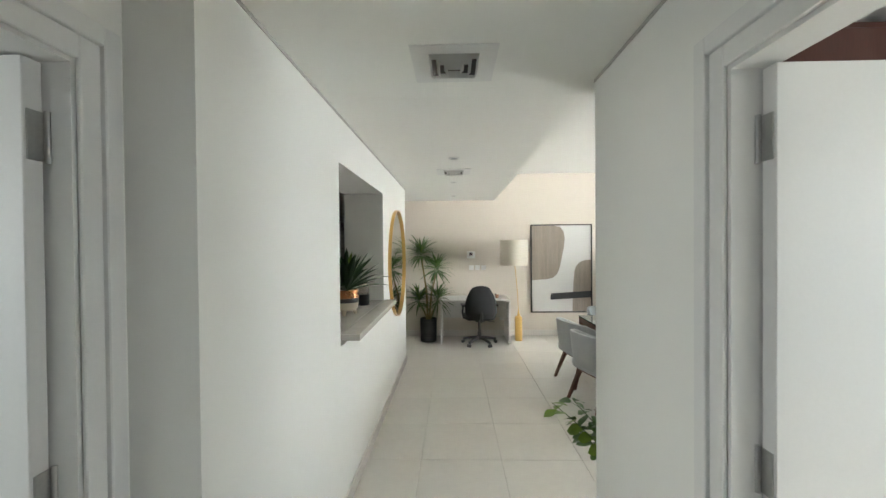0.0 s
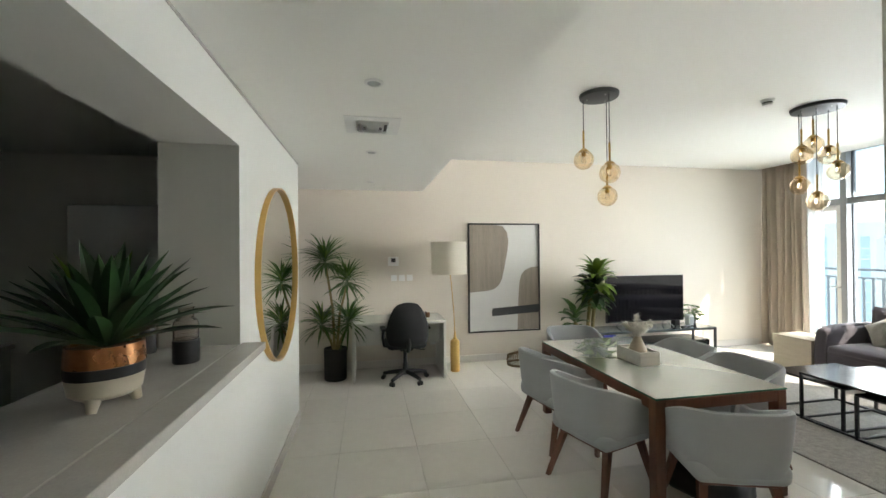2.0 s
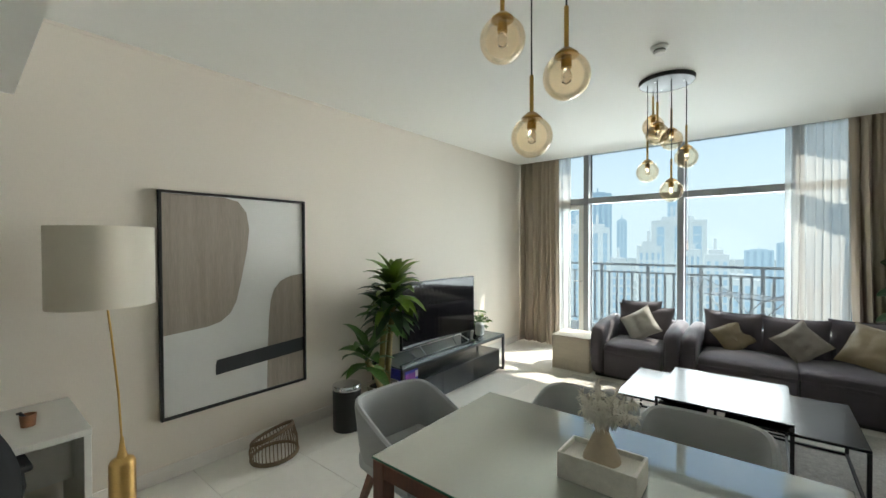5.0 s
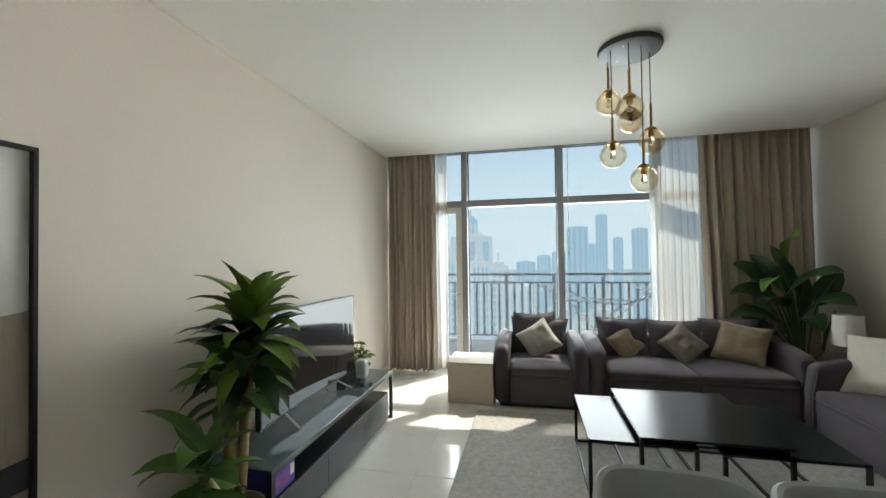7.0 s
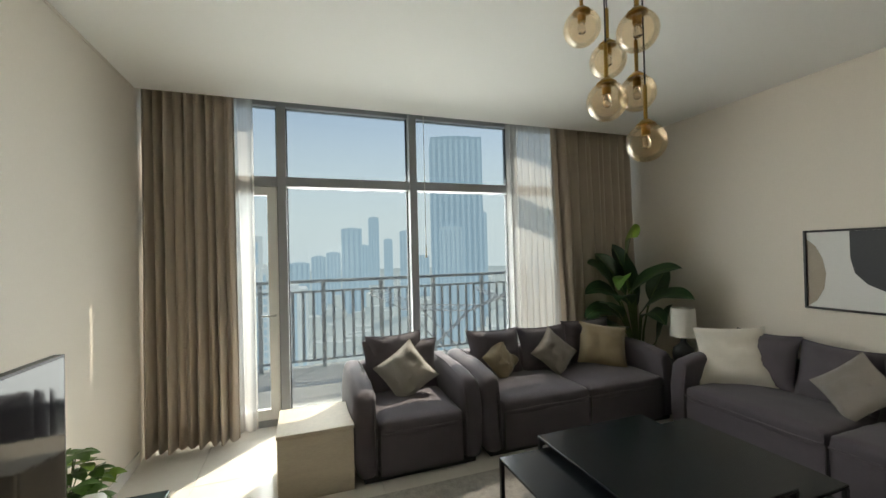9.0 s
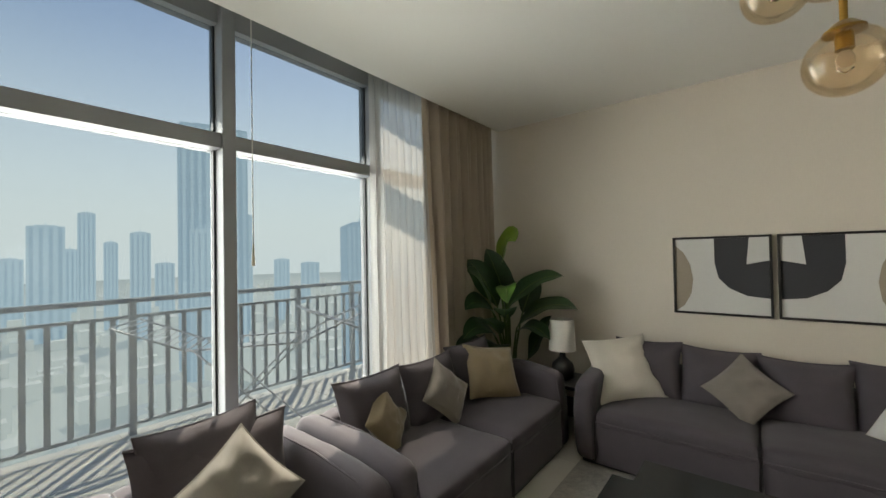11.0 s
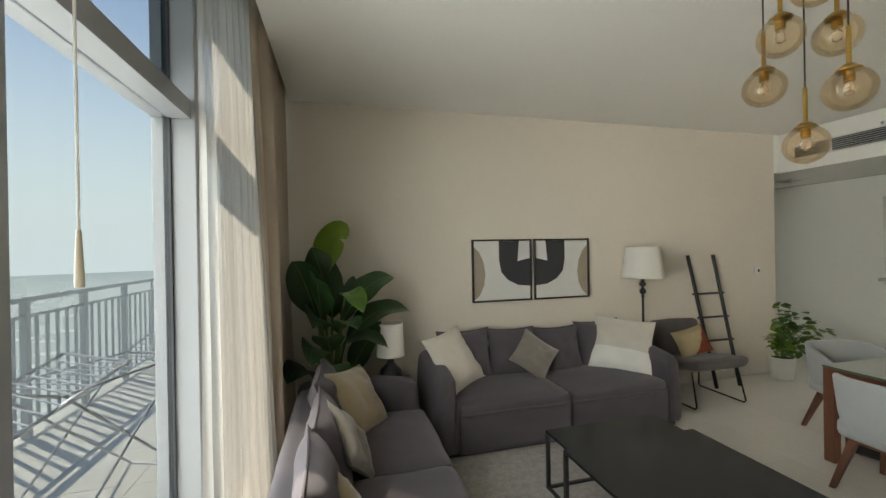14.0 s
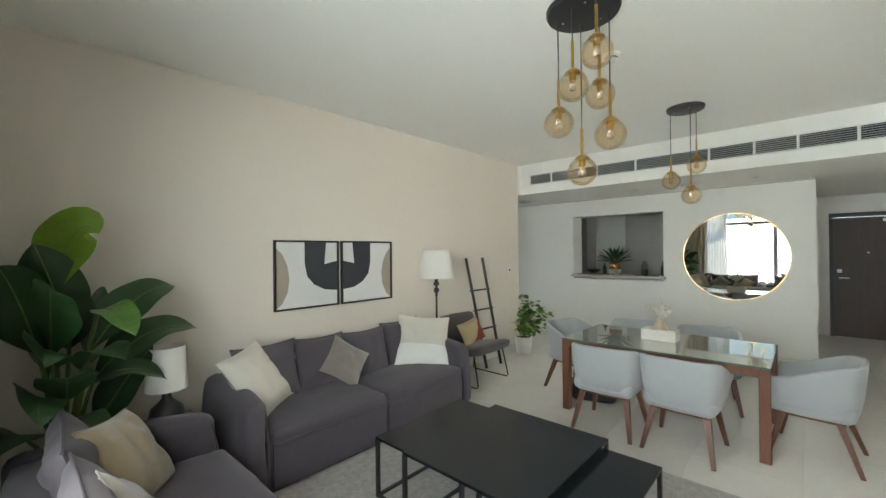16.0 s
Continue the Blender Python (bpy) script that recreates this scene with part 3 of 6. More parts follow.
# ---- curtains ----
def curtain(name, label, y0, y1, x, amp, folds, mat_, z0=0.02, z1=3.22, flare=1.0, seed=0, gather=0.0, lean=0.0):
    bm = bmesh.new()
    cols, rows = folds * 14, 14
    grid = []
    for j in range(rows + 1):
        v = j / rows
        z = z1 + (z0 - z1) * v
        line = []
        for i in range(cols + 1):
            u = i / cols
            k = 2 * math.pi * folds * (u + 0.035 * noise.noise(Vector((u * 7, seed, v * 0.5))))
            w = amp * (0.55 + 0.45 * v) * (0.8 + 0.9 * noise.noise(Vector((u * folds * 0.8, seed + 5, v * 0.6))))
            shape = math.sin(k) + 0.25 * math.sin(2 * k + seed + v)
            mid = (y0 + y1) / 2
            yy = y0 + (y1 - y0) * u
            yy = mid + (yy - mid) * (1 + (flare - 1) * v) + 0.010 * math.cos(k) + gather * v * v
            line.append(bm.verts.new((x - lean * (1 - u) * (1 + v) + w * shape + 0.01 * noise.noise(Vector((u * 4, v * 3, seed))), yy, z)))
        grid.append(line)
    for a, b in zip(grid, grid[1:]):
        for i in range(cols):
            bm.faces.new((a[i], a[i + 1], b[i + 1], b[i]))
    bmesh.ops.recalc_face_normals(bm, faces=bm.faces)
    top = thing(name, label, "curtain", None, "window curtains")
    cloth = part("cloth", bm, mat_, top, "", True)
    if mat_ is DRAPE:
        sol = cloth.modifiers.new("thickness", "SOLIDIFY")
        sol.thickness = 0.006
    part("heading", boxed(x - 0.012 - lean * 0.5, x + 0.012 - lean * 0.5, min(y0, y1), max(y0, y1), z1 - 0.012, z1 + 0.028), TRIM_WHITE, top, "white curtain track")
    return top


curtain("curtain", "full-length taupe curtain drawn to the wall", 5.80, 6.48, 6.71, 0.075, 9, DRAPE, seed=1)
curtain("curtain", "full-length taupe curtain drawn to the wall", 1.36, 2.52, 6.71, 0.075, 12, DRAPE, seed=2, gather=-0.07)
curtain("sheer_curtain", "translucent white sheer curtain gathered aside", 5.66, 6.40, 6.86, 0.022, 7, SHEER, seed=3)
curtain("sheer_curtain", "translucent white sheer curtain gathered aside", 2.50, 3.04, 6.84, 0.016, 8, SHEER, seed=4, lean=0.12)

# ---- doors, trim ----
STEEL = material("brushed steel", (0.45, 0.45, 0.44), 0.35, metal=1.0, vary=0.08, scale=6, grain=120, bump=0.03)
DARK_WOOD = material("dark brown wood", (0.055, 0.034, 0.026), 0.45, vary=0.25, scale=3, grain=30, stretch=(6, 6, 0.5), bump=0.06)
RED_WOOD = material("red brown wardrobe veneer", (0.09, 0.025, 0.018), 0.35, vary=0.2, scale=3, grain=30, stretch=(6, 6, 0.5), bump=0.04)


def door_frame(name, label, x_face, side, y0, y1, h, x_back):
    """Lining and stepped architrave round an opening in a wall that runs along y. side: +1 if the corridor lies towards +x of the wall."""
    bm = bmesh.new()
    lo, hi = min(x_face, x_back), max(x_face, x_back)
    box(bm, lo, hi, y1 - 0.022, y1 - 0.001, 0, h)
    box(bm, lo, hi, y0 + 0.001, y0 + 0.022, 0, h)
    box(bm, lo, hi, y0 + 0.022, y1 - 0.022, h - 0.022, h - 0.001)
    frame_ = structure(name, bm, TRIM_WHITE, label, "door frame")
    for k, (a, b, d) in enumerate(((-0.012, 0.045, 0.014), (0.045, 0.095, 0.026))):
        e0, e1 = (x_face + 0.001, x_face + d) if side > 0 else (x_face - d, x_face - 0.001)
        part("architrave", boxed(e0, e1, y1 + a, y1 + b, 0, h + b, 0.003, 1), TRIM_WHITE, frame_)
        part("architrave", boxed(e0, e1, y0 - b, y0 - a, 0, h + b, 0.003, 1), TRIM_WHITE, frame_)
        part("architrave", boxed(e0, e1, y0 - a, y1 + a, h + a, h + b, 0.003, 1), TRIM_WHITE, frame_)
    return frame_


door_frame("door_frame_1", "white stepped door frame in the corridor", -0.86, 1, D1_Y0, D1_Y1, D_H, -1.0)
door_frame("door_frame_2", "white stepped door frame in the corridor", X_C, -1, D2_Y0, D2_Y1, D_H, X_C + 0.1)


def leaf_with_hinges(name, label, x0, x1, y0, y1, h, ex, s):
    """An open leaf at right angles to the wall; its hinge edge faces the corridor at x = ex."""
    top = tagged(new(name), label, "door", "", "structure")
    part("leaf", boxed(x0, x1, y0, y1, 0.008, h - 0.028, 0.002, 1), TRIM_WHITE, top)
    for z in (0.20, 1.06, h - 0.26):
        hinge = part("hinge", boxed(ex - 0.002, ex + 0.002, y0 + 0.006, y1 + 0.004, z, z + 0.115, 0.0005, 1), STEEL, top, "steel butt hinge")
        part("hinge_pin", tube([(ex + s * 0.006, y1 + 0.002, z - 0.004), (ex + s * 0.006, y1 + 0.002, z + 0.119)], 0.007, 10), STEEL, hinge, "", True)
    hx = x0 + 0.07 if s > 0 else x1 - 0.07
    part("handle", tube([(hx, y0 - 0.001, 1.0), (hx, y0 - 0.05, 1.0), (hx + s * 0.12, y0 - 0.05, 1.0)], 0.009, 10), STEEL, top, "steel lever handle", True)
    return top


leaf_with_hinges("door_1", "open white painted door with steel hinges", -1.78, -0.924, -0.002, 0.043, D_H, -0.921, 1)
leaf_with_hinges("door_2", "open white painted door with steel hinges", X_C + 0.074, 1.68, 0.113, 0.158, D_H, X_C + 0.071, -1)
wardrobe = thing("wardrobe", "red brown veneered wardrobe in the bedroom", "wardrobe", pose(1.95, 0.82, 0))
part("carcass", boxed(-0.88, 0.88, -0.28, 0.30, 0, 2.45), RED_WOOD, wardrobe)
for i in range(3):
    part("door", boxed(-0.87 + 0.585 * i, -0.30 + 0.585 * i, -0.305, -0.282, 0.06, 2.42, 0.002, 1), RED_WOOD, wardrobe)
# unseen windows, added where the bedroom fill lamps shine in
bw = structure("window_2", box(boxed(2.93, 2.97, -2.2, -2.16, 0.5, 2.3), 2.93, 2.97, -0.64, -0.6, 0.5, 2.3), ALU, "grey framed bedroom window out of view, added for its lamp", "window")
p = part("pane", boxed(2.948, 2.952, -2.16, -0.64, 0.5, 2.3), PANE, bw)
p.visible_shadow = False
bw = structure("window_3", box(boxed(-3.58, -3.54, -2.2, -2.16, 0.5, 2.3), -3.58, -3.54, -0.94, -0.9, 0.5, 2.3), ALU, "grey framed bedroom window out of view, added for its lamp", "window")
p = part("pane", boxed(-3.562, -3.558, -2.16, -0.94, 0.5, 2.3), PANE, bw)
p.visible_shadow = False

# entrance door
ed = thing("door_3", "dark brown wooden entrance door with steel fittings", "door", None, "", "structure")
part("leaf", boxed(-3.555, -3.51, 5.14, 6.01, 0.006, 2.12, 0.003, 1), DARK_WOOD, ed)
for a, b, c, d in ((5.09, 5.14, 0, 2.20), (6.01, 6.06, 0, 2.20), (5.14, 6.01, 2.125, 2.20)):
    part("frame", boxed(-3.56, -3.485, a, b, c, d), BLACK, ed, "black door frame")
part("handle", tube([(-3.51, 5.22, 1.05), (-3.45, 5.22, 1.05), (-3.45, 5.34, 1.05)], 0.01, 10), STEEL, ed, "steel lever handle", True)
part("viewer", tube([(-3.512, 5.575, 1.5), (-3.505, 5.575, 1.5)], 0.014, 16), STEEL, ed, "steel door viewer", True)
part("lock", boxed(-3.512, -3.506, 5.19, 5.25, 1.14, 1.20, 0.002, 1), STEEL, ed, "steel lock plate")
part("closer", boxed(-3.508, -3.47, 5.75, 5.98, 2.03, 2.08, 0.004, 1), STEEL, ed, "steel door closer")
part("sill", boxed(-3.6, -3.49, 5.14, 6.01, 0.0, 0.005), STEEL, ed)
# hallway door in the north wall
hd = thing("door_4", "closed white painted door in the hallway", "door", None, "", "structure")
part("leaf", boxed(-1.98, -1.17, Y_N - 0.012, Y_N - 0.002, 0.006, 2.08, 0.002, 1), TRIM_WHITE, hd)
for a, b, c, d in ((-1.17, -1.08, 0, 2.17), (-2.07, -1.98, 0, 2.17), (-1.98, -1.17, 2.08, 2.17)):
    part("frame", boxed(a, b, Y_N - 0.03, Y_N - 0.001, c, d, 0.003, 1), TRIM_WHITE, hd)
part("handle", tube([(-1.25, Y_N - 0.012, 1.0), (-1.25, Y_N - 0.06, 1.0), (-1.38, Y_N - 0.06, 1.0)], 0.009, 10), STEEL, hd, "steel lever handle", True)

# skirting, ceiling beads, and grey strips painted for the shadow line under the ceilings
SKIRT = material("cream skirting tile", (0.74, 0.71, 0.66), 0.2, vary=0.03, bump=0.01)
for name, b in (("baseboard_north", (-1.07, 6.6, Y_N - 0.012, Y_N - 0.001, 0.001, 0.10)), ("baseboard_south", (X_S, 6.6, Y_S + 0.001, Y_S + 0.012, 0.001, 0.10)),
                ("baseboard_west", (X_W + 0.001, X_W + 0.012, 0.2, HALL_Y + 0.01, 0.001, 0.10)), ("baseboard_corridor", (X_C - 0.012, X_C - 0.001, D2_Y1 + 0.10, Y_C, 0.001, 0.10)),
                ("baseboard_hall", (-3.48, X_W, HALL_Y + 0.001, HALL_Y + 0.012, 0.001, 0.10))):
    structure(name, boxed(*b, 0.002, 1), SKIRT, "cream tile skirting along the wall", "skirting")
# grey of a flat strip on the wall, standing in for shade under the ceiling
SHADOW_LINE = material("painted ceiling shadow line", (0.45, 0.44, 0.41), 0.8)
structure("trim_north", boxed(X_B + 0.002, 6.60, Y_N - 0.006, Y_N - 0.001, CEIL - 0.022, CEIL - 0.001), WALL_BEIGE, "narrow ceiling bead", "trim")
structure("trim_south", boxed(X_S, 6.60, Y_S + 0.001, Y_S + 0.006, CEIL - 0.022, CEIL - 0.001), WALL_BEIGE, "narrow ceiling bead", "trim")
structure("trim_west", boxed(X_W + 0.001, X_W + 0.005, 0.2, HALL_Y, LOW - 0.016, LOW - 0.001), SHADOW_LINE, "narrow grey strip painted as a shadow line under the ceiling", "trim")
structure("trim_corridor", boxed(X_C - 0.005, X_C - 0.001, -2.5, Y_C, LOW - 0.016, LOW - 0.001), SHADOW_LINE, "narrow grey strip painted as a shadow line under the ceiling", "trim")

# ---- serving hatch, kitchen ----
COUNTER = material("pale grey stone counter", (0.52, 0.50, 0.46), 0.18, vary=0.08, scale=12, grain=120, bump=0.01)
CAB = material("grey lacquered cabinet", (0.40, 0.39, 0.365), 0.3, vary=0.03, bump=0.01)
CAB_LIGHT = material("light lacquered cabinet", (0.55, 0.55, 0.52), 0.25, vary=0.03, bump=0.01)
hatch = thing("hatch_counter", "pale grey stone counter in the serving hatch", "counter", pose(-0.84, 2.317, P_Z0 - 0.003))
part("slab", boxed(-0.30, 0.175, -0.758, 0.758, 0, 0.041, 0.003, 1), COUNTER, hatch)
part("lip", boxed(0.1795, 0.30, -0.757, 0.80, 0, 0.041, 0.003, 1), COUNTER, hatch)
HC = P_Z0 + 0.038


def cabinet(label, x0, x1, y0, y1, z0, z1, doors, m_, handle_low=True):
    """A cabinet whose doors face +x."""
    top = thing("kitchen_cabinet", label, "cabinet", pose(x0, y0, z0), "kitchen cabinets")
    part("body", boxed(0, x1 - x0 - 0.02, 0, y1 - y0, 0, z1 - z0), m_, top)
    w = (y1 - y0) / doors
    for i in range(doors):
        d = part("door", boxed(x1 - x0 - 0.019, x1 - x0, i * w + 0.002, (i + 1) * w - 0.002, 0.003, z1 - z0 - 0.003, 0.002, 1), m_, top)
        hz = 0.05 if handle_low else z1 - z0 - 0.05
        part("handle", boxed(x1 - x0 + 0.001, x1 - x0 + 0.014, i * w + w * 0.35, i * w + w * 0.65, hz - 0.006, hz + 0.006, 0.002, 1), STEEL, d, "steel bar handle")
    return top


cabinet("grey kitchen base cabinets along the wall", -3.49, -2.90, 0.9, 4.7, 0.1, 0.86, 6, CAB, False)
cabinet("light grey kitchen wall cabinets", -3.49, -3.14, 1.7, 4.7, 1.45, 2.40, 5, CAB_LIGHT)
cabinet("tall grey kitchen cabinet", -3.49, -2.92, 0.22, 0.88, 0.0, 2.40, 1, CAB)
tagged(part("kitchen_worktop", boxed(-3.49, -2.87, 0.9, 4.7, 0.862, 0.90, 0.003, 1), COUNTER), "pale stone kitchen worktop on the cabinets", "worktop")
tagged(part("splashback", boxed(-3.498, -3.49, 0.9, 4.7, 0.901, 1.449), CAB_LIGHT), "light grey glossy splashback panel", "splashback")
kt = thing("tap", "arched chrome kitchen tap on the worktop", "tap", pose(-3.3, 2.9, 0.90))
part("spout", tube([(0, 0, 0), (0, 0, 0.24), (0.03, 0, 0.30), (0.09, 0, 0.32), (0.15, 0, 0.29), (0.165, 0, 0.24)], 0.012, 12), STEEL, kt, "", True)
part("lever", tube([(0, 0.015, 0.06), (0.02, 0.07, 0.09)], 0.006, 8), STEEL, kt, "", True)
fridge = thing("refrigerator", "tall pale steel refrigerator in the kitchen", "refrigerator", pose(-1.75, 4.42, 0))
FRIDGE = material("pale steel", (0.50, 0.50, 0.49), 0.35, metal=0.3, vary=0.03, bump=0.01)
part("body", boxed(-0.35, 0.35, -0.30, 0.34, 0.02, 2.0, 0.01, 2), FRIDGE, fridge)
part("door", boxed(-0.35, 0.35, -0.345, -0.303, 0.03, 1.25, 0.008, 2), FRIDGE, fridge)
part("door", boxed(-0.35, 0.35, -0.345, -0.303, 1.26, 1.99, 0.008, 2), FRIDGE, fridge)
part("handle", tube([(0.29, -0.39, 0.7), (0.29, -0.39, 1.2)], 0.011, 8), STEEL, fridge, "", True)
part("handle", tube([(0.29, -0.39, 1.32), (0.29, -0.39, 1.7)], 0.011, 8), STEEL, fridge, "", True)

GREEN_DARK = material("dark green leaf", (0.016, 0.045, 0.013), 0.35, vary=0.35, scale=9, grain=60, bump=0.1)
GREEN_MID = material("green leaf", (0.055, 0.125, 0.018), 0.38, vary=0.35, scale=9, grain=60, bump=0.1)
GREEN_LIGHT = material("light green leaf", (0.13, 0.22, 0.018), 0.4, vary=0.25, scale=9, grain=60, bump=0.1)
STEM = material("green stem", (0.09, 0.13, 0.035), 0.5, vary=0.3, scale=12, grain=60)
CANE = material("tan cane", (0.25, 0.20, 0.085), 0.6, vary=0.25, scale=20, grain=60, stretch=(1, 1, 4), bump=0.2)
SOIL = material("dark soil", (0.03, 0.022, 0.016), 0.95, vary=0.4, scale=30, grain=120, bump=0.8, dist=0.01)


def blade(bm, base, way, length, width, droop, fold=0.25, steps=7, wide_at=0.4, twist=0.0, flat=0.0, blunt=1.9):
    """One leaf: starts at base towards way, sinks by droop, widest at wide_at of its length."""
    d = Vector(way).normalized()
    side = d.cross(Vector((0, 0, 1)))
    side = side.normalized() if side.length > 1e-3 else Vector((1, 0, 0))
    up = side.cross(d).normalized()
    if twist:
        r = Matrix.Rotation(twist, 3, d)
        side, up = r @ side, r @ up
    rows = []
    p = Vector(base)
    heading = d.copy()
    for k in range(steps + 1):
        t = k / steps
        w = (t / wide_at) ** 0.6 if t < wide_at else max(0.0, 1 - ((t - wide_at) / (1 - wide_at)) ** blunt)
        w = max(w, flat if k == 0 else 0.0) * width / 2
        if k == steps:
            w = width * 0.01
        n = side.cross(heading).normalized()
        rows.append((bm.verts.new(p + side * w + n * w * fold), bm.verts.new(p), bm.verts.new(p - side * w + n * w * fold)))
        heading = (heading + Vector((0, 0, -droop / steps * (0.4 + 1.2 * t)))).normalized()
        p = p + heading * (length / steps)
    for a, b in zip(rows, rows[1:]):
        bm.faces.new((a[0], a[1], b[1], b[0]))
        bm.faces.new((a[1], a[2], b[2], b[1]))
    return bm


def crown(centre, count, length, width, droop, rng, up=0.45, tuft=0.05, wide_at=0.35, fold=0.3):
    bm = bmesh.new()
    for i in range(count):
        a = i * 2.39996 + rng.uniform(-0.25, 0.25)
        e = up + (1.15 - up) * (i / count) + rng.uniform(-0.15, 0.15)
        if i < count * 0.35:
            e -= 0.55 * rng.random()
        way = Vector((math.cos(a) * math.cos(e), math.sin(a) * math.cos(e), math.sin(e)))
        blade(bm, Vector(centre) + Vector((0, 0, tuft * (i / count - 0.5))), way, length * rng.uniform(0.8, 1.1), width * rng.uniform(0.85, 1.1), droop * rng.uniform(0.6, 1.3), fold, 6, wide_at, rng.uniform(-0.3, 0.3), 0.5)
    return bm


# agave in its copper pot
rng = random.Random(11)
ag = thing("potted_agave", "dark spiky agave in a cream and copper pot", "plant", pose(-0.82, 2.26, HC))
CREAM_POT = material("cream ceramic", (0.55, 0.49, 0.38), 0.35, vary=0.05, bump=0.02)
COPPER = material("copper glaze", (0.30, 0.13, 0.05), 0.28, metal=0.75, vary=0.2, scale=10, bump=0.02)
pb = lathe([(0.0, 0.035), (0.075, 0.035), (0.095, 0.05), (0.103, 0.10), (0.0, 0.10)], 32)
part("saucer_bowl", pb, CREAM_POT, ag, "cream ceramic lower bowl", True)
for k in range(3):
    a = 2 * math.pi * k / 3 + 0.6
    part("foot", tube([(0.07 * math.cos(a), 0.07 * math.sin(a), 0.04), (0.082 * math.cos(a), 0.082 * math.sin(a), 0.0)], 0.022, 10, taper=0.6), CREAM_POT, ag, "", True)
part("dark_band", lathe([(0.0, 0.101), (0.104, 0.101), (0.106, 0.135), (0.0, 0.135)], 32), BLACK, ag, "black glazed band", True)
part("rim", lathe([(0.0, 0.136), (0.106, 0.136), (0.102, 0.20), (0.094, 0.20), (0.09, 0.19), (0.0, 0.19)], 32), COPPER, ag, "copper glazed rim", True)
for i in range(46):
    a = i * 2.39996
    e = 0.28 + 1.12 * (i / 46)
    bm = bmesh.new()
    blade(bm, (0.02 * math.cos(a), 0.02 * math.sin(a), 0.19), (math.cos(a) * math.cos(e), math.sin(a) * math.cos(e), math.sin(e)), rng.uniform(0.30, 0.37), 0.056, rng.uniform(0.2, 0.5), 0.45, 6, 0.5, 0, 0.7)
    part("leaf", bm, GREEN_LIGHT if i in (41, 45) else GREEN_DARK, ag, "", True)

SMOKE = glass("smoky clear glass", (0.86, 0.80, 0.76))
cf = thing("carafe", "clear glass carafe with a black base", "carafe", pose(-0.79, 2.76, HC))
part("base", lathe([(0, 0), (0.05, 0), (0.054, 0.006), (0.054, 0.10), (0.0, 0.10)], 28), BLACK, cf, "black base", True)
part("bottle", lathe([(0.0, 0.102), (0.050, 0.102), (0.051, 0.17), (0.047, 0.185), (0.032, 0.20), (0.030, 0.235), (0.034, 0.245), (0.031, 0.245), (0.027, 0.235), (0.029, 0.203), (0.044, 0.188), (0.048, 0.17), (0.047, 0.107), (0.0, 0.107)], 28), SMOKE, cf, "", True)
tray = thing("copper_bowl", "dark copper bowl on the hatch counter", "bowl", pose(-1.0, 1.80, HC))
part("bowl", lathe([(0, 0.0), (0.05, 0.0), (0.10, 0.03), (0.135, 0.075), (0.130, 0.075), (0.095, 0.035), (0.045, 0.008), (0, 0.008)], 32), material("dark copper", (0.06, 0.022, 0.014), 0.3, metal=0.5, vary=0.2), tray, "", True)
for x, y, h in ((-1.03, 2.0, 0.2), (-1.05, 2.98, 0.24)):
    bt = thing("bottle", "dark glass bottle on the hatch counter", "bottle", pose(x, y, HC))
    part("body", lathe([(0, 0), (0.033, 0), (0.035, 0.005), (0.035, h * 0.6), (0.013, h * 0.78), (0.012, h), (0, h)], 20), BLACK, bt, "", True)

# ---- round mirror ----
GOLD = material("brushed gold", (0.62, 0.40, 0.15), 0.3, metal=1.0, vary=0.08, scale=8, grain=150, bump=0.03)
mr = thing("wall_mirror", "round wall mirror in a slim gold frame", "mirror", pose(X_W + 0.001, 4.0, 1.475, 0, 90, 0))
part("frame", lathe([(0.632, 0.0), (0.645, 0.0), (0.645, 0.036), (0.632, 0.036), (0.632, 0.0)], 96), GOLD, mr, "slim gold frame", True)
part("mirror_glass", lathe([(0.0, 0.003), (0.6315, 0.003), (0.6315, 0.012), (0.0, 0.012)], 96), MIRROR, mr, "mirror glass")

# ---- desk and office chair ----
WHITE_DESK = material("white laminate", (0.66, 0.65, 0.61), 0.35, vary=0.03, bump=0.01)
dk = thing("desk", "plain white laminate desk against the wall", "desk", pose(0.405, 6.165, 0))
part("desktop", boxed(-0.595, 0.595, -0.325, 0.325, 0.715, 0.748, 0.002, 1), WHITE_DESK, dk)
for s in (-1, 1):
    part("side_panel", boxed(s * 0.578 - 0.015, s * 0.578 + 0.015, -0.32, 0.32, 0, 0.7145, 0.002, 1), WHITE_DESK, dk)
part("back_panel", boxed(-0.562, 0.562, -0.02, 0.0, 0.40, 0.714), WHITE_DESK, dk)

PLASTIC = material("black plastic", (0.012, 0.012, 0.013), 0.45, vary=0.1, bump=0.02)
MESH = material("black office fabric", (0.010, 0.011, 0.012), 0.8, vary=0.15, grain=300, bump=0.3)
oc = thing("office_chair", "black swivel office chair with armrests at the desk", "office chair", pose(0.47, 5.87, 0, 0, 0, 4))
for k in range(5):
    a = 2 * math.pi * k / 5 + 0.2
    c, s = math.cos(a), math.sin(a)
    arm = part("base_arm", tube([(0.03 * c, 0.03 * s, 0.115), (0.16 * c, 0.16 * s, 0.10), (0.29 * c, 0.29 * s, 0.075)], 0.031, 10, taper=0.7), PLASTIC, oc, "", True)
    for o in (-0.018, 0.018):
        w = tube([(0.29 * c - s * (o - 0.008), 0.29 * s + c * (o - 0.008), 0.028), (0.29 * c - s * (o + 0.008), 0.29 * s + c * (o + 0.008), 0.028)], 0.028, 14)
        part("caster", w, PLASTIC, arm, "", True)
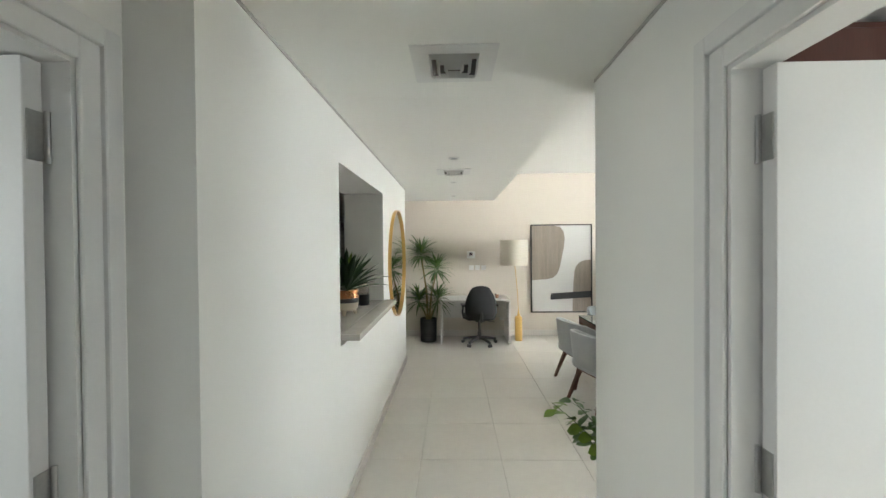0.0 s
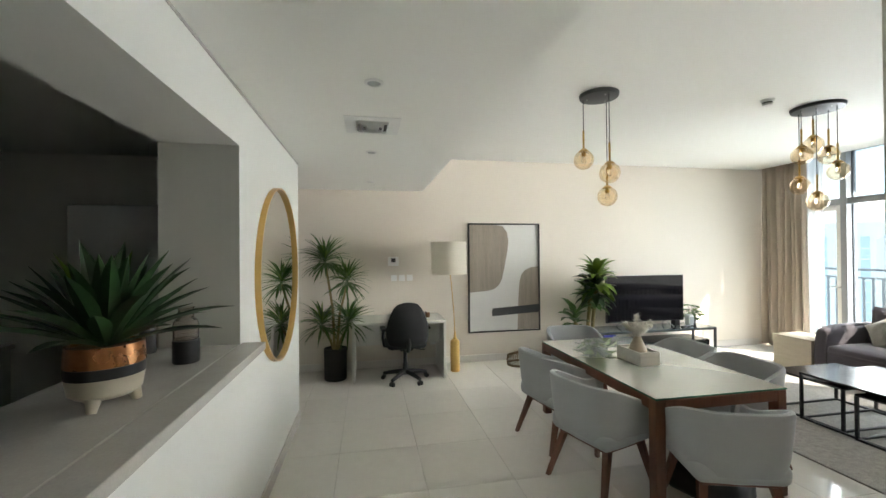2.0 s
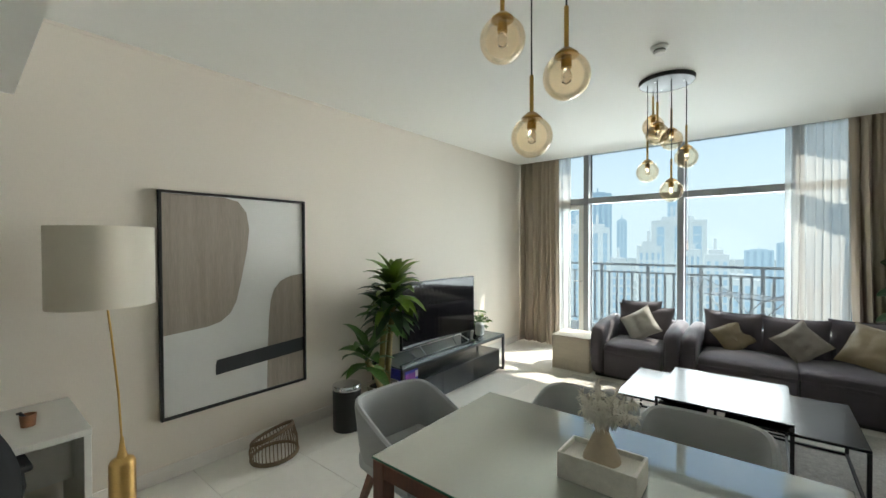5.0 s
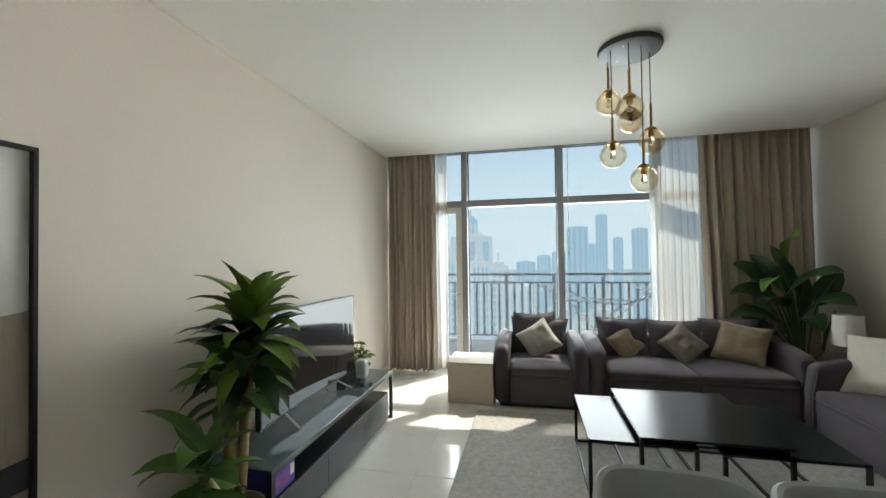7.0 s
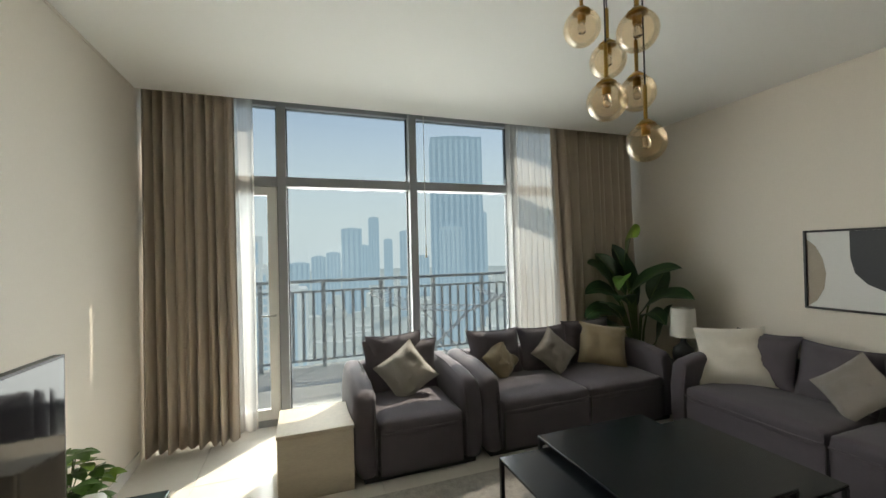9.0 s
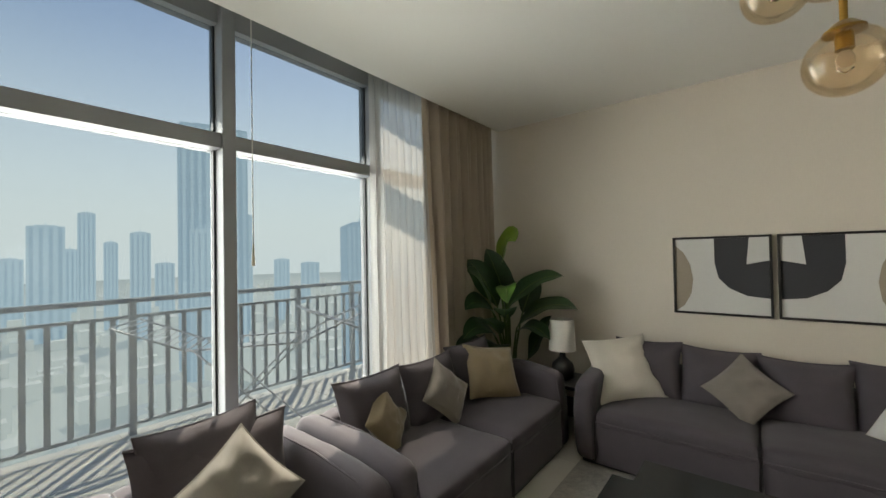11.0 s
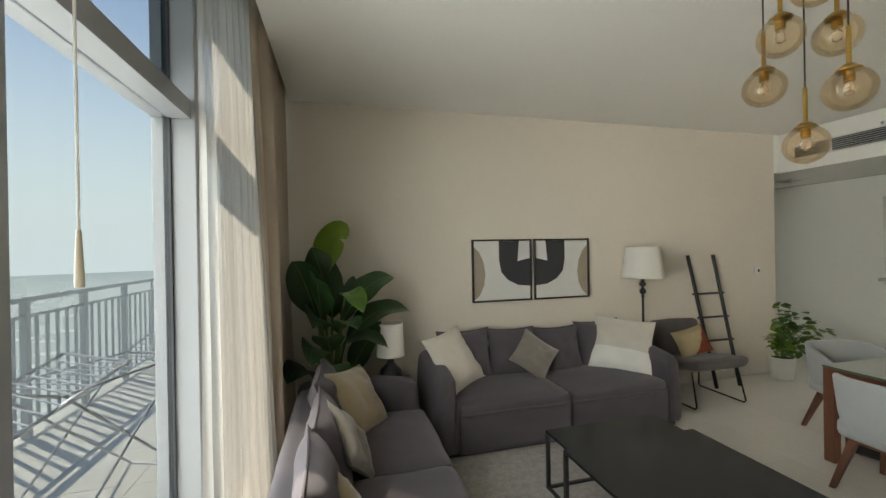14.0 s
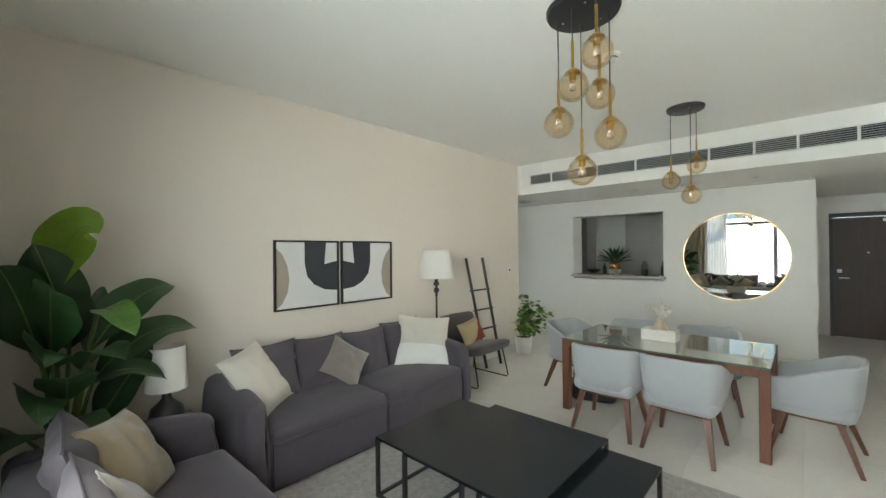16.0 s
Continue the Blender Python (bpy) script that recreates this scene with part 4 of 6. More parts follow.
part("column", lathe([(0, 0.08), (0.035, 0.08), (0.033, 0.22), (0.024, 0.22), (0.024, 0.40), (0, 0.40)], 20), PLASTIC, oc, "", True)
part("mechanism", boxed(-0.08, 0.08, -0.12, 0.10, 0.395, 0.43, 0.01, 2), PLASTIC, oc)
part("lever", tube([(0.07, -0.02, 0.41), (0.20, -0.05, 0.39), (0.25, -0.05, 0.385)], 0.007, 8), PLASTIC, oc, "", True)
part("seat", soft_box(0.48, 0.46, 0.085, 0.04, (0.015, 0.015, 0.01), 12, 0.002, 3, (0, 0.02, 0.475)), MESH, oc, "", True)
bm = soft_box(0.45, 0.075, 0.48, 0.035, (0.03, 0.015, 0.03), 14, 0.002, 5, (0, 0, 0))
for v in bm.verts:
    k = v.co.z / 0.24
    v.co.x *= 1.0 - 0.20 * k - 0.16 * k * k
    v.co.y += 0.10 * (v.co.x / 0.23) ** 2 * 0.5 - 0.02 * math.cos(k * 2)
bmesh.ops.transform(bm, matrix=pose(0, -0.245, 0.745, -6, 0, 0), verts=bm.verts)
part("backrest", bm, MESH, oc, "", True)
part("back_bracket", tube([(0, -0.10, 0.415), (0, -0.25, 0.43), (0, -0.295, 0.52), (0, -0.285, 0.66)], 0.026, 8), PLASTIC, oc, "", True)
for s in (-1, 1):
    ar = part("armrest", tube([(s * 0.16, 0.0, 0.43), (s * 0.265, 0.0, 0.45), (s * 0.285, -0.01, 0.55), (s * 0.275, 0.0, 0.655)], 0.018, 8), PLASTIC, oc, "", True)
    part("arm_pad", boxed(s * 0.275 - 0.035, s * 0.275 + 0.035, -0.13, 0.12, 0.655, 0.685, 0.012, 2), PLASTIC, ar)
pt = thing("pencil_pot", "small tan leather pot on the desk", "pot", pose(0.80, 6.12, 0.749))
part("cup", lathe([(0, 0), (0.027, 0), (0.033, 0.06), (0.029, 0.06), (0.024, 0.006), (0, 0.006)], 20), material("tan leather", (0.28, 0.13, 0.06), 0.5), pt, "", True)
part("trinket", tube([(0.0, 0.0, 0.03), (-0.03, 0, 0.075), (-0.04, 0, 0.07)], 0.008, 8), BLACK, pt, "dark trinket", True)

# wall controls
# near-black of displays, and of the sheet painted for the grille's shaded duct
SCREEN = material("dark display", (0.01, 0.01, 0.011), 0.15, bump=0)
PLATE_WHITE = material("white moulded plastic", (0.86, 0.86, 0.84), 0.3, vary=0.01, bump=0.01)
tm = thing("thermostat", "white wall thermostat with a dark display", "thermostat", pose(0.365, Y_N - 0.001, 1.50))
part("housing", boxed(-0.075, 0.075, -0.022, 0, -0.065, 0.065, 0.004, 2), PLATE_WHITE, tm)
part("display", boxed(-0.032, 0.032, -0.0245, -0.0223, -0.012, 0.044), SCREEN, tm, "dark display")
for i in range(3):
    sw = thing("light_switch", "white square light switch on the wall", "switch", pose(0.375 + 0.112 * i, Y_N - 0.001, 1.262), "switches")
    part("plate", boxed(-0.043, 0.043, -0.009, 0, -0.043, 0.043, 0.003, 2), PLATE_WHITE, sw)
    part("rocker", boxed(-0.03, 0.03, -0.013, -0.0093, -0.03, 0.03, 0.002, 1), PLATE_WHITE, sw)
ic = thing("wall_sensor", "small white wall control with a dark window", "wall control", pose(1.19, Y_S + 0.001, 1.29))
part("plate", boxed(-0.043, 0.043, 0, 0.012, -0.043, 0.043, 0.003, 2), TRIM_WHITE, ic)
part("window", boxed(-0.03, -0.004, 0.0123, 0.014, -0.016, 0.016), SCREEN, ic, "dark window")
so = thing("power_socket", "white power socket low on the wall", "socket", pose(0.93, Y_N - 0.001, 0.36))
part("plate", boxed(-0.045, 0.045, -0.01, 0, -0.075, 0.075, 0.003, 2), TRIM_WHITE, so)

# ---- floor lamp by the desk ----
SHADE = bpy.data.materials.new("linen lampshade")
SHADE.use_nodes = True
sb = SHADE.node_tree.nodes["Principled BSDF"]
sb.inputs["Base Color"].default_value = (0.78, 0.72, 0.61, 1)
sb.inputs["Roughness"].default_value = 0.9
sb.inputs["Subsurface Weight"].default_value = 0.0
sn = SHADE.node_tree.nodes.new("ShaderNodeTexNoise")
sn.inputs["Scale"].default_value = 260
sbp = SHADE.node_tree.nodes.new("ShaderNodeBump")
sbp.inputs["Strength"].default_value = 0.25
sbp.inputs["Distance"].default_value = 0.001
SHADE.node_tree.links.new(sn.outputs["Fac"], sbp.inputs["Height"])
SHADE.node_tree.links.new(sbp.outputs[0], sb.inputs["Normal"])
WHITE_SHADE = material("white lampshade cloth", (0.74, 0.72, 0.67), 0.9, vary=0.03, grain=260, bump=0.2)


def moved(bm, dx):
    bmesh.ops.translate(bm, vec=(dx, 0, 0), verts=bm.verts)
    return bm


lp = thing("floor_lamp", "brass floor lamp with a cream drum shade", "lamp", pose(1.175, 6.12, 0))
part("base", lathe([(0, 0), (0.062, 0), (0.064, 0.006), (0.064, 0.40), (0.056, 0.42), (0.028, 0.435), (0.016, 0.48), (0.008, 0.55), (0, 0.55)], 32), GOLD, lp, "brass bottle base", True)
part("rod", tube([(0, 0, 0.5), (-0.012, 0, 0.8), (-0.04, 0, 1.15), (-0.075, 0, 1.50)], 0.006, 10), GOLD, lp, "", True)
part("shade", moved(lathe([(0.235, 1.325), (0.24, 1.325), (0.24, 1.765), (0.235, 1.765), (0.235, 1.325)], 48), -0.075), SHADE, lp, "cream linen drum shade", True)
part("bulb", moved(lathe([(0, 1.46), (0.016, 1.47), (0.02, 1.50), (0.032, 1.55), (0.02, 1.59), (0, 1.60)], 16), -0.075), WHITE_SHADE, lp, "", True)
for a in range(3):
    q = 2 * math.pi * a / 3
    part("spider", tube([(-0.075, 0, 1.475), (0.236 * math.cos(q) - 0.075, 0.236 * math.sin(q), 1.745)], 0.002, 6), GOLD, lp)

# ---- pictures ----
PAPER = material("off-white print", (0.66, 0.66, 0.64), 0.6, vary=0.02, bump=0.02)
PRINT_TAUPE = material("taupe wood print", (0.30, 0.26, 0.215), 0.6, vary=0.22, scale=2, grain=18, stretch=(14, 14, 0.6), bump=0.02)
PRINT_DARK = material("charcoal print", (0.032, 0.034, 0.04), 0.6, vary=0.1, bump=0.02)
PRINT_SAND = material("sand print", (0.34, 0.29, 0.225), 0.6, vary=0.08, scale=6, bump=0.02)
BLACK_FRAME = material("black wooden frame", (0.012, 0.011, 0.011), 0.4, vary=0.1, bump=0.03)


def flat_shape(points, depth, m_, parent, name, y):
    """A printed shape of the picture, in the xz plane."""
    bm = bmesh.new()
    vs = [bm.verts.new((x, y, z)) for x, z in points]
    f = bm.faces.new(vs)
    out = bmesh.ops.extrude_face_region(bm, geom=[f])
    bmesh.ops.translate(bm, vec=(0, depth, 0), verts=[v for v in out["geom"] if isinstance(v, bmesh.types.BMVert)])
    bmesh.ops.recalc_face_normals(bm, faces=bm.faces)
    bmesh.ops.triangulate(bm, faces=bm.faces)
    return part(name, bm, m_, parent)


def frame_bars(top, x0, x1, z0, z1, w, y0, y1):
    part("frame_bar", boxed(x0, x0 + w, y0, y1, z0, z1, 0.002, 1), BLACK_FRAME, top)
    part("frame_bar", boxed(x1 - w, x1, y0, y1, z0, z1, 0.002, 1), BLACK_FRAME, top)
    part("frame_bar", boxed(x0 + w, x1 - w, y0, y1, z0, z0 + w, 0.002, 1), BLACK_FRAME, top)
    part("frame_bar", boxed(x0 + w, x1 - w, y0, y1, z1 - w, z1, 0.002, 1), BLACK_FRAME, top)


a1 = thing("framed_picture", "large abstract picture in taupe and white, black frame", "picture", pose(2.025, Y_N - 0.001, 1.238))
frame_bars(a1, -0.56, 0.56, -0.81, 0.81, 0.018, -0.04, 0)
part("print", boxed(-0.541, 0.541, -0.018, -0.002, -0.791, 0.791), PAPER, a1, "off-white abstract print")
AY = -0.0195
flat_shape([(-0.541, 0.789), (-0.13, 0.789)] + [(-0.02, 0.765), (0.045, 0.68), (0.065, 0.55), (0.05, 0.40), (0.0, 0.15), (-0.04, -0.02), (-0.085, -0.11), (-0.16, -0.17), (-0.26, -0.195), (-0.40, -0.205), (-0.541, -0.215)], -0.0008, PRINT_TAUPE, a1, "taupe_shape", AY)
flat_shape([(0.541, 0.16), (0.42, 0.145), (0.33, 0.11), (0.27, 0.04), (0.24, -0.05), (0.225, -0.18), (0.21, -0.45), (0.20, -0.789), (0.541, -0.789)], -0.0008, PRINT_TAUPE, a1, "taupe_shape", AY)
flat_shape([(-0.20, -0.50), (-0.19, -0.46), (0.541, -0.475 + 0.06), (0.541, -0.535), (-0.20, -0.575)], -0.0008, PRINT_DARK, a1, "charcoal_bar", AY - 0.0012)

for xa, xb, which in ((4.275, 4.93, 0), (3.59, 4.245, 1)):
    a2 = thing("framed_picture", "abstract arch print in charcoal and sand, black frame", "picture", pose((xa + xb) / 2, Y_S + 0.001, 1.397), "pair of pictures")
    w = (xb - xa) / 2
    frame_bars(a2, -w, w, -0.318, 0.318, 0.017, 0.0, 0.03)
    part("print", boxed(-w + 0.017, w - 0.017, 0.002, 0.014, -0.301, 0.301), PAPER, a2, "off-white print")
    k = 1 if which == 0 else -1          # the outer edge lies towards +x for the first
    e = w - 0.0175
    arch = [(-k * e, 0.3005), (-k * e, 0.12), (-k * (e - 0.14), 0.09), (-k * (e - 0.12), 0.3005), (k * 0.035, 0.3005), (k * 0.035, 0.10), (k * 0.01, -0.02), (-k * 0.06, -0.10), (-k * 0.17, -0.155), (-k * e, -0.17)]
    flat_shape(arch, 0.0008, PRINT_DARK, a2, "charcoal_shape", 0.0145)
    sand = [(k * e, 0.25), (k * (e - 0.06), 0.19), (k * (e - 0.105), 0.09), (k * (e - 0.125), -0.03), (k * (e - 0.11), -0.15), (k * (e - 0.06), -0.25), (k * e, -0.30)]
    flat_shape(sand, 0.0008, PRINT_SAND, a2, "sand_shape", 0.0145)

# ---- television corner ----
TV_GLASS = material("dark screen glass", (0.004, 0.004, 0.005), 0.06, spec=0.5, vary=0.0, bump=0)
ts = thing("tv_stand", "low black television stand with a glass top", "tv stand", pose(4.2, 6.12, 0))
L, Dp = 0.95, 0.22
part("glass_top", boxed(-L, L, -Dp, Dp, 0.455, 0.467, 0.002, 1), material("dark tinted glass", (0.10, 0.13, 0.14), 0.03, metal=0.25, vary=0, bump=0), ts, "dark reflective glass top")
for s in (-1, 1):
    for q in (-1, 1):
        part("leg", boxed(s * (L - 0.014) - 0.014, s * (L - 0.014) + 0.014, q * (Dp - 0.014) - 0.014, q * (Dp - 0.014) + 0.014, 0.0, 0.454), BLACK, ts)
    part("rail", boxed(s * (L - 0.014) - 0.012, s * (L - 0.014) + 0.012, -Dp + 0.028, Dp - 0.028, 0.0, 0.022), BLACK, ts)
    part("rail", boxed(-L + 0.028, L - 0.028, s * (Dp - 0.014) - 0.012, s * (Dp - 0.014) + 0.012, 0.43, 0.454), BLACK, ts)
part("cabinet_body", boxed(-L + 0.03, L - 0.12, -Dp + 0.024, Dp - 0.02, 0.03, 0.29), BLACK_TOP, ts)
for i in range(3):
    w = (2 * L - 0.15) / 3
    part("drawer", boxed(-L + 0.03 + i * w + 0.002, -L + 0.03 + (i + 1) * w - 0.002, -Dp + 0.004, -Dp + 0.0235, 0.032, 0.288, 0.002, 1), BLACK_TOP, ts)
tv = thing("television", "large slim black television standing switched off", "television", pose(4.15, 6.18, 0.468))
bm = bmesh.new()
bm2 = bmesh.new()
n = 16
for b_, (y_a, y_b, mx, z0, z1) in ((bm, (0.0, 0.035, 0.655, 0.075, 0.775)), (bm2, (-0.002, -0.0005, 0.645, 0.088, 0.765))):
    prev = None
    for i in range(n + 1):
        u = 2 * i / n - 1
        c = -0.03 * u * u
        row = [b_.verts.new((u * mx, y + c, z)) for y, z in ((y_a, z0), (y_a, z1), (y_b, z1), (y_b, z0))]
        if prev:
            for k in range(4):
                b_.faces.new((prev[k], prev[(k + 1) % 4], row[(k + 1) % 4], row[k]))
        else:
            b_.faces.new(row)
        prev = row
    b_.faces.new(prev[::-1])
    bmesh.ops.recalc_face_normals(b_, faces=b_.faces)
part("housing", bm, BLACK, tv)
part("screen", bm2, TV_GLASS, tv, "glossy dark screen")
for s in (-1, 1):
    part("foot", tube([(s * 0.40, -0.13, 0.006), (s * 0.36, 0.015, 0.085), (s * 0.40, 0.12, 0.006)], 0.007, 8), STEEL, tv, "steel foot", True)
sp = thing("speaker", "small white loudspeaker on the glass top", "speaker", pose(4.86, 6.10, 0.468))
part("body", soft_box(0.10, 0.10, 0.17, 0.03, (0, 0, 0), 8, 0, 0, (0, 0, 0.085)), TRIM_WHITE, sp, "", True)
part("grille", boxed(-0.035, 0.035, -0.0525, -0.049, 0.03, 0.14), CHAIR, sp)
bx = thing("black_speaker", "small black box speaker on the glass top", "speaker", pose(4.72, 6.22, 0.468))
part("body", boxed(-0.045, 0.045, -0.045, 0.045, 0, 0.14, 0.006, 2), BLACK, bx)
part("grille", boxed(-0.036, 0.036, -0.048, -0.0455, 0.01, 0.13), PLASTIC, bx)
rc = thing("remote_control", "black remote control on the glass top", "remote", pose(4.72, 6.03, 0.468, 0, 0, 20))
part("body", boxed(-0.08, 0.08, -0.02, 0.02, 0, 0.016, 0.004, 2), BLACK, rc)
BLUE = material("blue violet card", (0.03, 0.035, 0.30), 0.4, vary=0.5, scale=12, bump=0)
VIO = material("violet card", (0.16, 0.03, 0.22), 0.4, vary=0.4, scale=12, bump=0)
gb = thing("game_box", "blue and violet cardboard box under the glass", "box", pose(3.40, 6.05, 0.292))
part("carton", boxed(-0.09, 0.09, -0.13, 0.13, 0, 0.13, 0.002, 1), BLUE, gb)
part("label", boxed(-0.0915, 0.05, -0.1315, -0.1301, 0.02, 0.10), VIO, gb, "violet label")
part("sticker", boxed(0.045, 0.085, -0.1315, -0.1301, 0.05, 0.11), PAPER, gb, "white sticker")

# tall plant with broad leaves in its stone-coloured pot
rng = random.Random(5)
dp = thing("potted_dracaena", "tall broad-leaved corn plant with three canes in a pot", "plant", pose(3.12, 6.03, 0))
POT = material("warm grey concrete pot", (0.48, 0.43, 0.37), 0.6, vary=0.08, scale=8, grain=80, bump=0.1)
part("pot", lathe([(0, 0), (0.10, 0), (0.115, 0.01), (0.155, 0.34), (0.143, 0.34), (0.135, 0.31), (0, 0.31)], 32), POT, dp, "", True)
part("soil", lathe([(0, 0.311), (0.134, 0.311), (0.0, 0.325)], 24), SOIL, dp)
for (bx_, by_, tx, ty, tz) in ((0.05, 0.0, 0.13, -0.02, 1.17), (0.0, 0.03, 0.07, 0.05, 1.0), (-0.05, -0.03, -0.24, -0.06, 0.62)):
    part("cane", tube([(bx_, by_, 0.30), (bx_ * 0.6 + tx * 0.4, by_ * 0.6 + ty * 0.4, 0.3 + (tz - 0.3) * 0.5), (tx, ty, tz)], 0.029, 12, taper=0.85), CANE, dp, "", True)
for (cx, cy, cz, cnt, ln, leafy) in ((0.13, -0.02, 1.20, 32, 0.35, GREEN_LIGHT), (0.12, 0.0, 1.06, 28, 0.36, GREEN_DARK), (0.09, 0.04, 0.92, 22, 0.35, GREEN_MID), (-0.24, -0.06, 0.64, 15, 0.31, GREEN_MID)):
    part("crown", crown((cx, cy, cz), cnt, ln, 0.115, 1.2, rng, 0.15, 0.22, 0.45, 0.35), leafy, dp, "", True)
part("crown", crown((0.13, -0.02, 1.27), 8, 0.24, 0.075, 0.7, rng, 0.8, 0.04, 0.45, 0.25), GREEN_LIGHT, dp, "bright young leaves", True)
CHROME = material("polished chrome", (0.65, 0.65, 0.65), 0.08, metal=1.0, vary=0.02, bump=0)
bn = thing("pedal_bin", "black pedal bin with a chrome lid", "bin", pose(2.80, 6.16, 0))
part("body", lathe([(0, 0), (0.122, 0), (0.125, 0.01), (0.125, 0.36), (0, 0.36)], 36), PLASTIC, bn, "", True)
part("lid", lathe([(0.127, 0.361), (0.128, 0.385), (0.118, 0.40), (0.06, 0.415), (0, 0.42)], 36), CHROME, bn, "polished chrome lid", True)
part("pedal", boxed(-0.03, 0.03, -0.16, -0.12, 0.012, 0.02, 0.003, 1), CHROME, bn)
rng = random.Random(6)
sm = thing("potted_plant", "small bushy green plant in a black pot", "plant", pose(5.04, 6.25, 0.468))
part("pot", lathe([(0, 0), (0.055, 0), (0.072, 0.09), (0.064, 0.09), (0.05, 0.01), (0, 0.01)], 24), PLASTIC, sm, "", True)
for k in range(26):
    a, e, r = rng.uniform(0, 6.28), rng.uniform(-0.2, 1.3), rng.uniform(0.08, 0.19)
    tip = Vector((math.cos(a) * math.cos(e) * r * 0.85, math.sin(a) * math.cos(e) * r * 0.7, 0.12 + math.sin(e) * r))
    part("stem", tube([(0, 0, 0.08), tip * 0.5 + Vector((0, 0, 0.05)), tip], 0.0025, 5), STEM, sm)
    bm = bmesh.new()
    for q in range(3):
        way = Vector((math.cos(a + (q - 1) * 1.1), math.sin(a + (q - 1) * 1.1), 0.15))
        blade(bm, tip, way, 0.09, 0.058, 0.8, 0.15, 5, 0.42, rng.uniform(-0.4, 0.4))
    part("leaf", bm, GREEN_MID if k % 3 else GREEN_LIGHT, sm, "", True)

# wicker basket ring lying by the wall
WICKER = material("brown wicker", (0.17, 0.115, 0.07), 0.7, vary=0.25, scale=30, bump=0.3)
wk = thing("wicker_basket", "open brown wicker basket tipped on its side", "basket", pose(2.15, 6.22, 0.0, 0, 0, 20))
ring1 = [(0.19 * math.cos(2 * math.pi * i / 40), 0.16 * math.sin(2 * math.pi * i / 40), 0.012) for i in range(40)]
tilt = pose(0.0, 0.02, 0.17, -22, 0, 6)
ring2 = [tilt @ Vector((0.185 * math.cos(2 * math.pi * i / 40), 0.15 * math.sin(2 * math.pi * i / 40), 0)) for i in range(40)]
for rg_ in (ring1, ring2):
    for o in (0, 0.017):
        part("hoop", tube([(p[0] * (1 - o * 2), p[1] * (1 - o * 2), p[2] + o * 0.7) for p in rg_], 0.009, 8, closed=True), WICKER, wk, "", True)
for i in range(40):
    part("cane", tube([ring1[i], (Vector(ring1[i]) + Vector(ring2[i])) * 0.5 * 1.06, ring2[i]], 0.004, 6), WICKER, wk)

# spiky dragon tree by the hallway
rng = random.Random(8)
dr = thing("potted_dragon_tree", "tall spiky dragon tree in a black cylinder pot", "plant", pose(-0.41, 6.11, 0))
part("pot", lathe([(0, 0), (0.135, 0), (0.14, 0.008), (0.145, 0.40), (0.135, 0.40), (0.13, 0.37), (0, 0.37)], 36), material("matt black pot", (0.014, 0.014, 0.015), 0.6, vary=0.1, bump=0.05), dr, "", True)
part("soil", lathe([(0, 0.371), (0.129, 0.371), (0, 0.385)], 24), SOIL, dr)
for (x, y, z, cnt, ln, mid) in ((-0.12, 0.02, 1.50, 80, 0.38, (-0.03, 0.0, 0.9)), (0.16, -0.10, 1.24, 70, 0.35, (0.06, -0.03, 0.85)), (-0.17, 0.03, 0.68, 64, 0.38, (-0.06, 0.0, 0.5)), (0.17, -0.10, 0.72, 64, 0.36, (0.07, -0.03, 0.5))):
    part("trunk", tube([(mid[0] * 0.3, mid[1] * 0.3, 0.36), mid, ((mid[0] + x) / 2, (mid[1] + y) / 2, (mid[2] + z) / 2), (x, y, z)], 0.018, 10, taper=0.7), CANE, dr, "", True)
    part("crown", crown((x, y, z + 0.03), cnt, ln, 0.03, 0.9, rng, -0.1, 0.10, 0.3, 0.4), GREEN_MID, dr, "", True)
    part("crown", crown((x, y, z + 0.06), 9, ln * 0.8, 0.028, 0.4, rng, 0.8, 0.03, 0.3, 0.4), GREEN_LIGHT, dr, "", True)

# ---- sofa corner: lamps, ladder, accent chair ----
BLACK_SATIN = material("black satin wood", (0.013, 0.012, 0.012), 0.35, vary=0.1, bump=0.03)
fl = thing("floor_lamp", "turned black floor lamp with a white tapered shade", "lamp", pose(3.09, 1.56, 0))
part("foot", lathe([(0, 0), (0.13, 0), (0.135, 0.012), (0.10, 0.03), (0.03, 0.045), (0.018, 0.08), (0, 0.08)], 32), BLACK_SATIN, fl, "", True)
part("pole", lathe([(0, 0.07), (0.012, 0.07), (0.012, 1.07), (0.020, 1.08), (0.012, 1.10), (0.032, 1.125), (0.034, 1.15), (0.014, 1.175), (0.012, 1.185), (0.034, 1.205), (0.034, 1.225), (0.016, 1.245), (0.026, 1.26), (0.010, 1.28), (0.008, 1.42), (0, 1.42)], 24), BLACK_SATIN, fl, "", True)
part("shade", lathe([(0.205, 1.285), (0.211, 1.285), (0.160, 1.61), (0.154, 1.61), (0.205, 1.285)], 48), WHITE_SHADE, fl, "white tapered cloth shade", True)
for a in range(3):
    q = 2 * math.pi * a / 3
    part("spider", tube([(0, 0, 1.40), (0.155 * math.cos(q), 0.155 * math.sin(q), 1.60)], 0.002, 6), BLACK_SATIN, fl)

ld = thing("blanket_ladder", "black wooden blanket ladder leaning on the wall", "ladder", None)
rails = (((2.27, 1.345, 1.50), (2.15, 1.59, 0.012)), ((1.90, 1.345, 1.50), (1.83, 1.60, 0.012)))
for a, b in rails:
    part("rail", tube([a, b], 0.020, 10), BLACK_SATIN, ld, "", True)
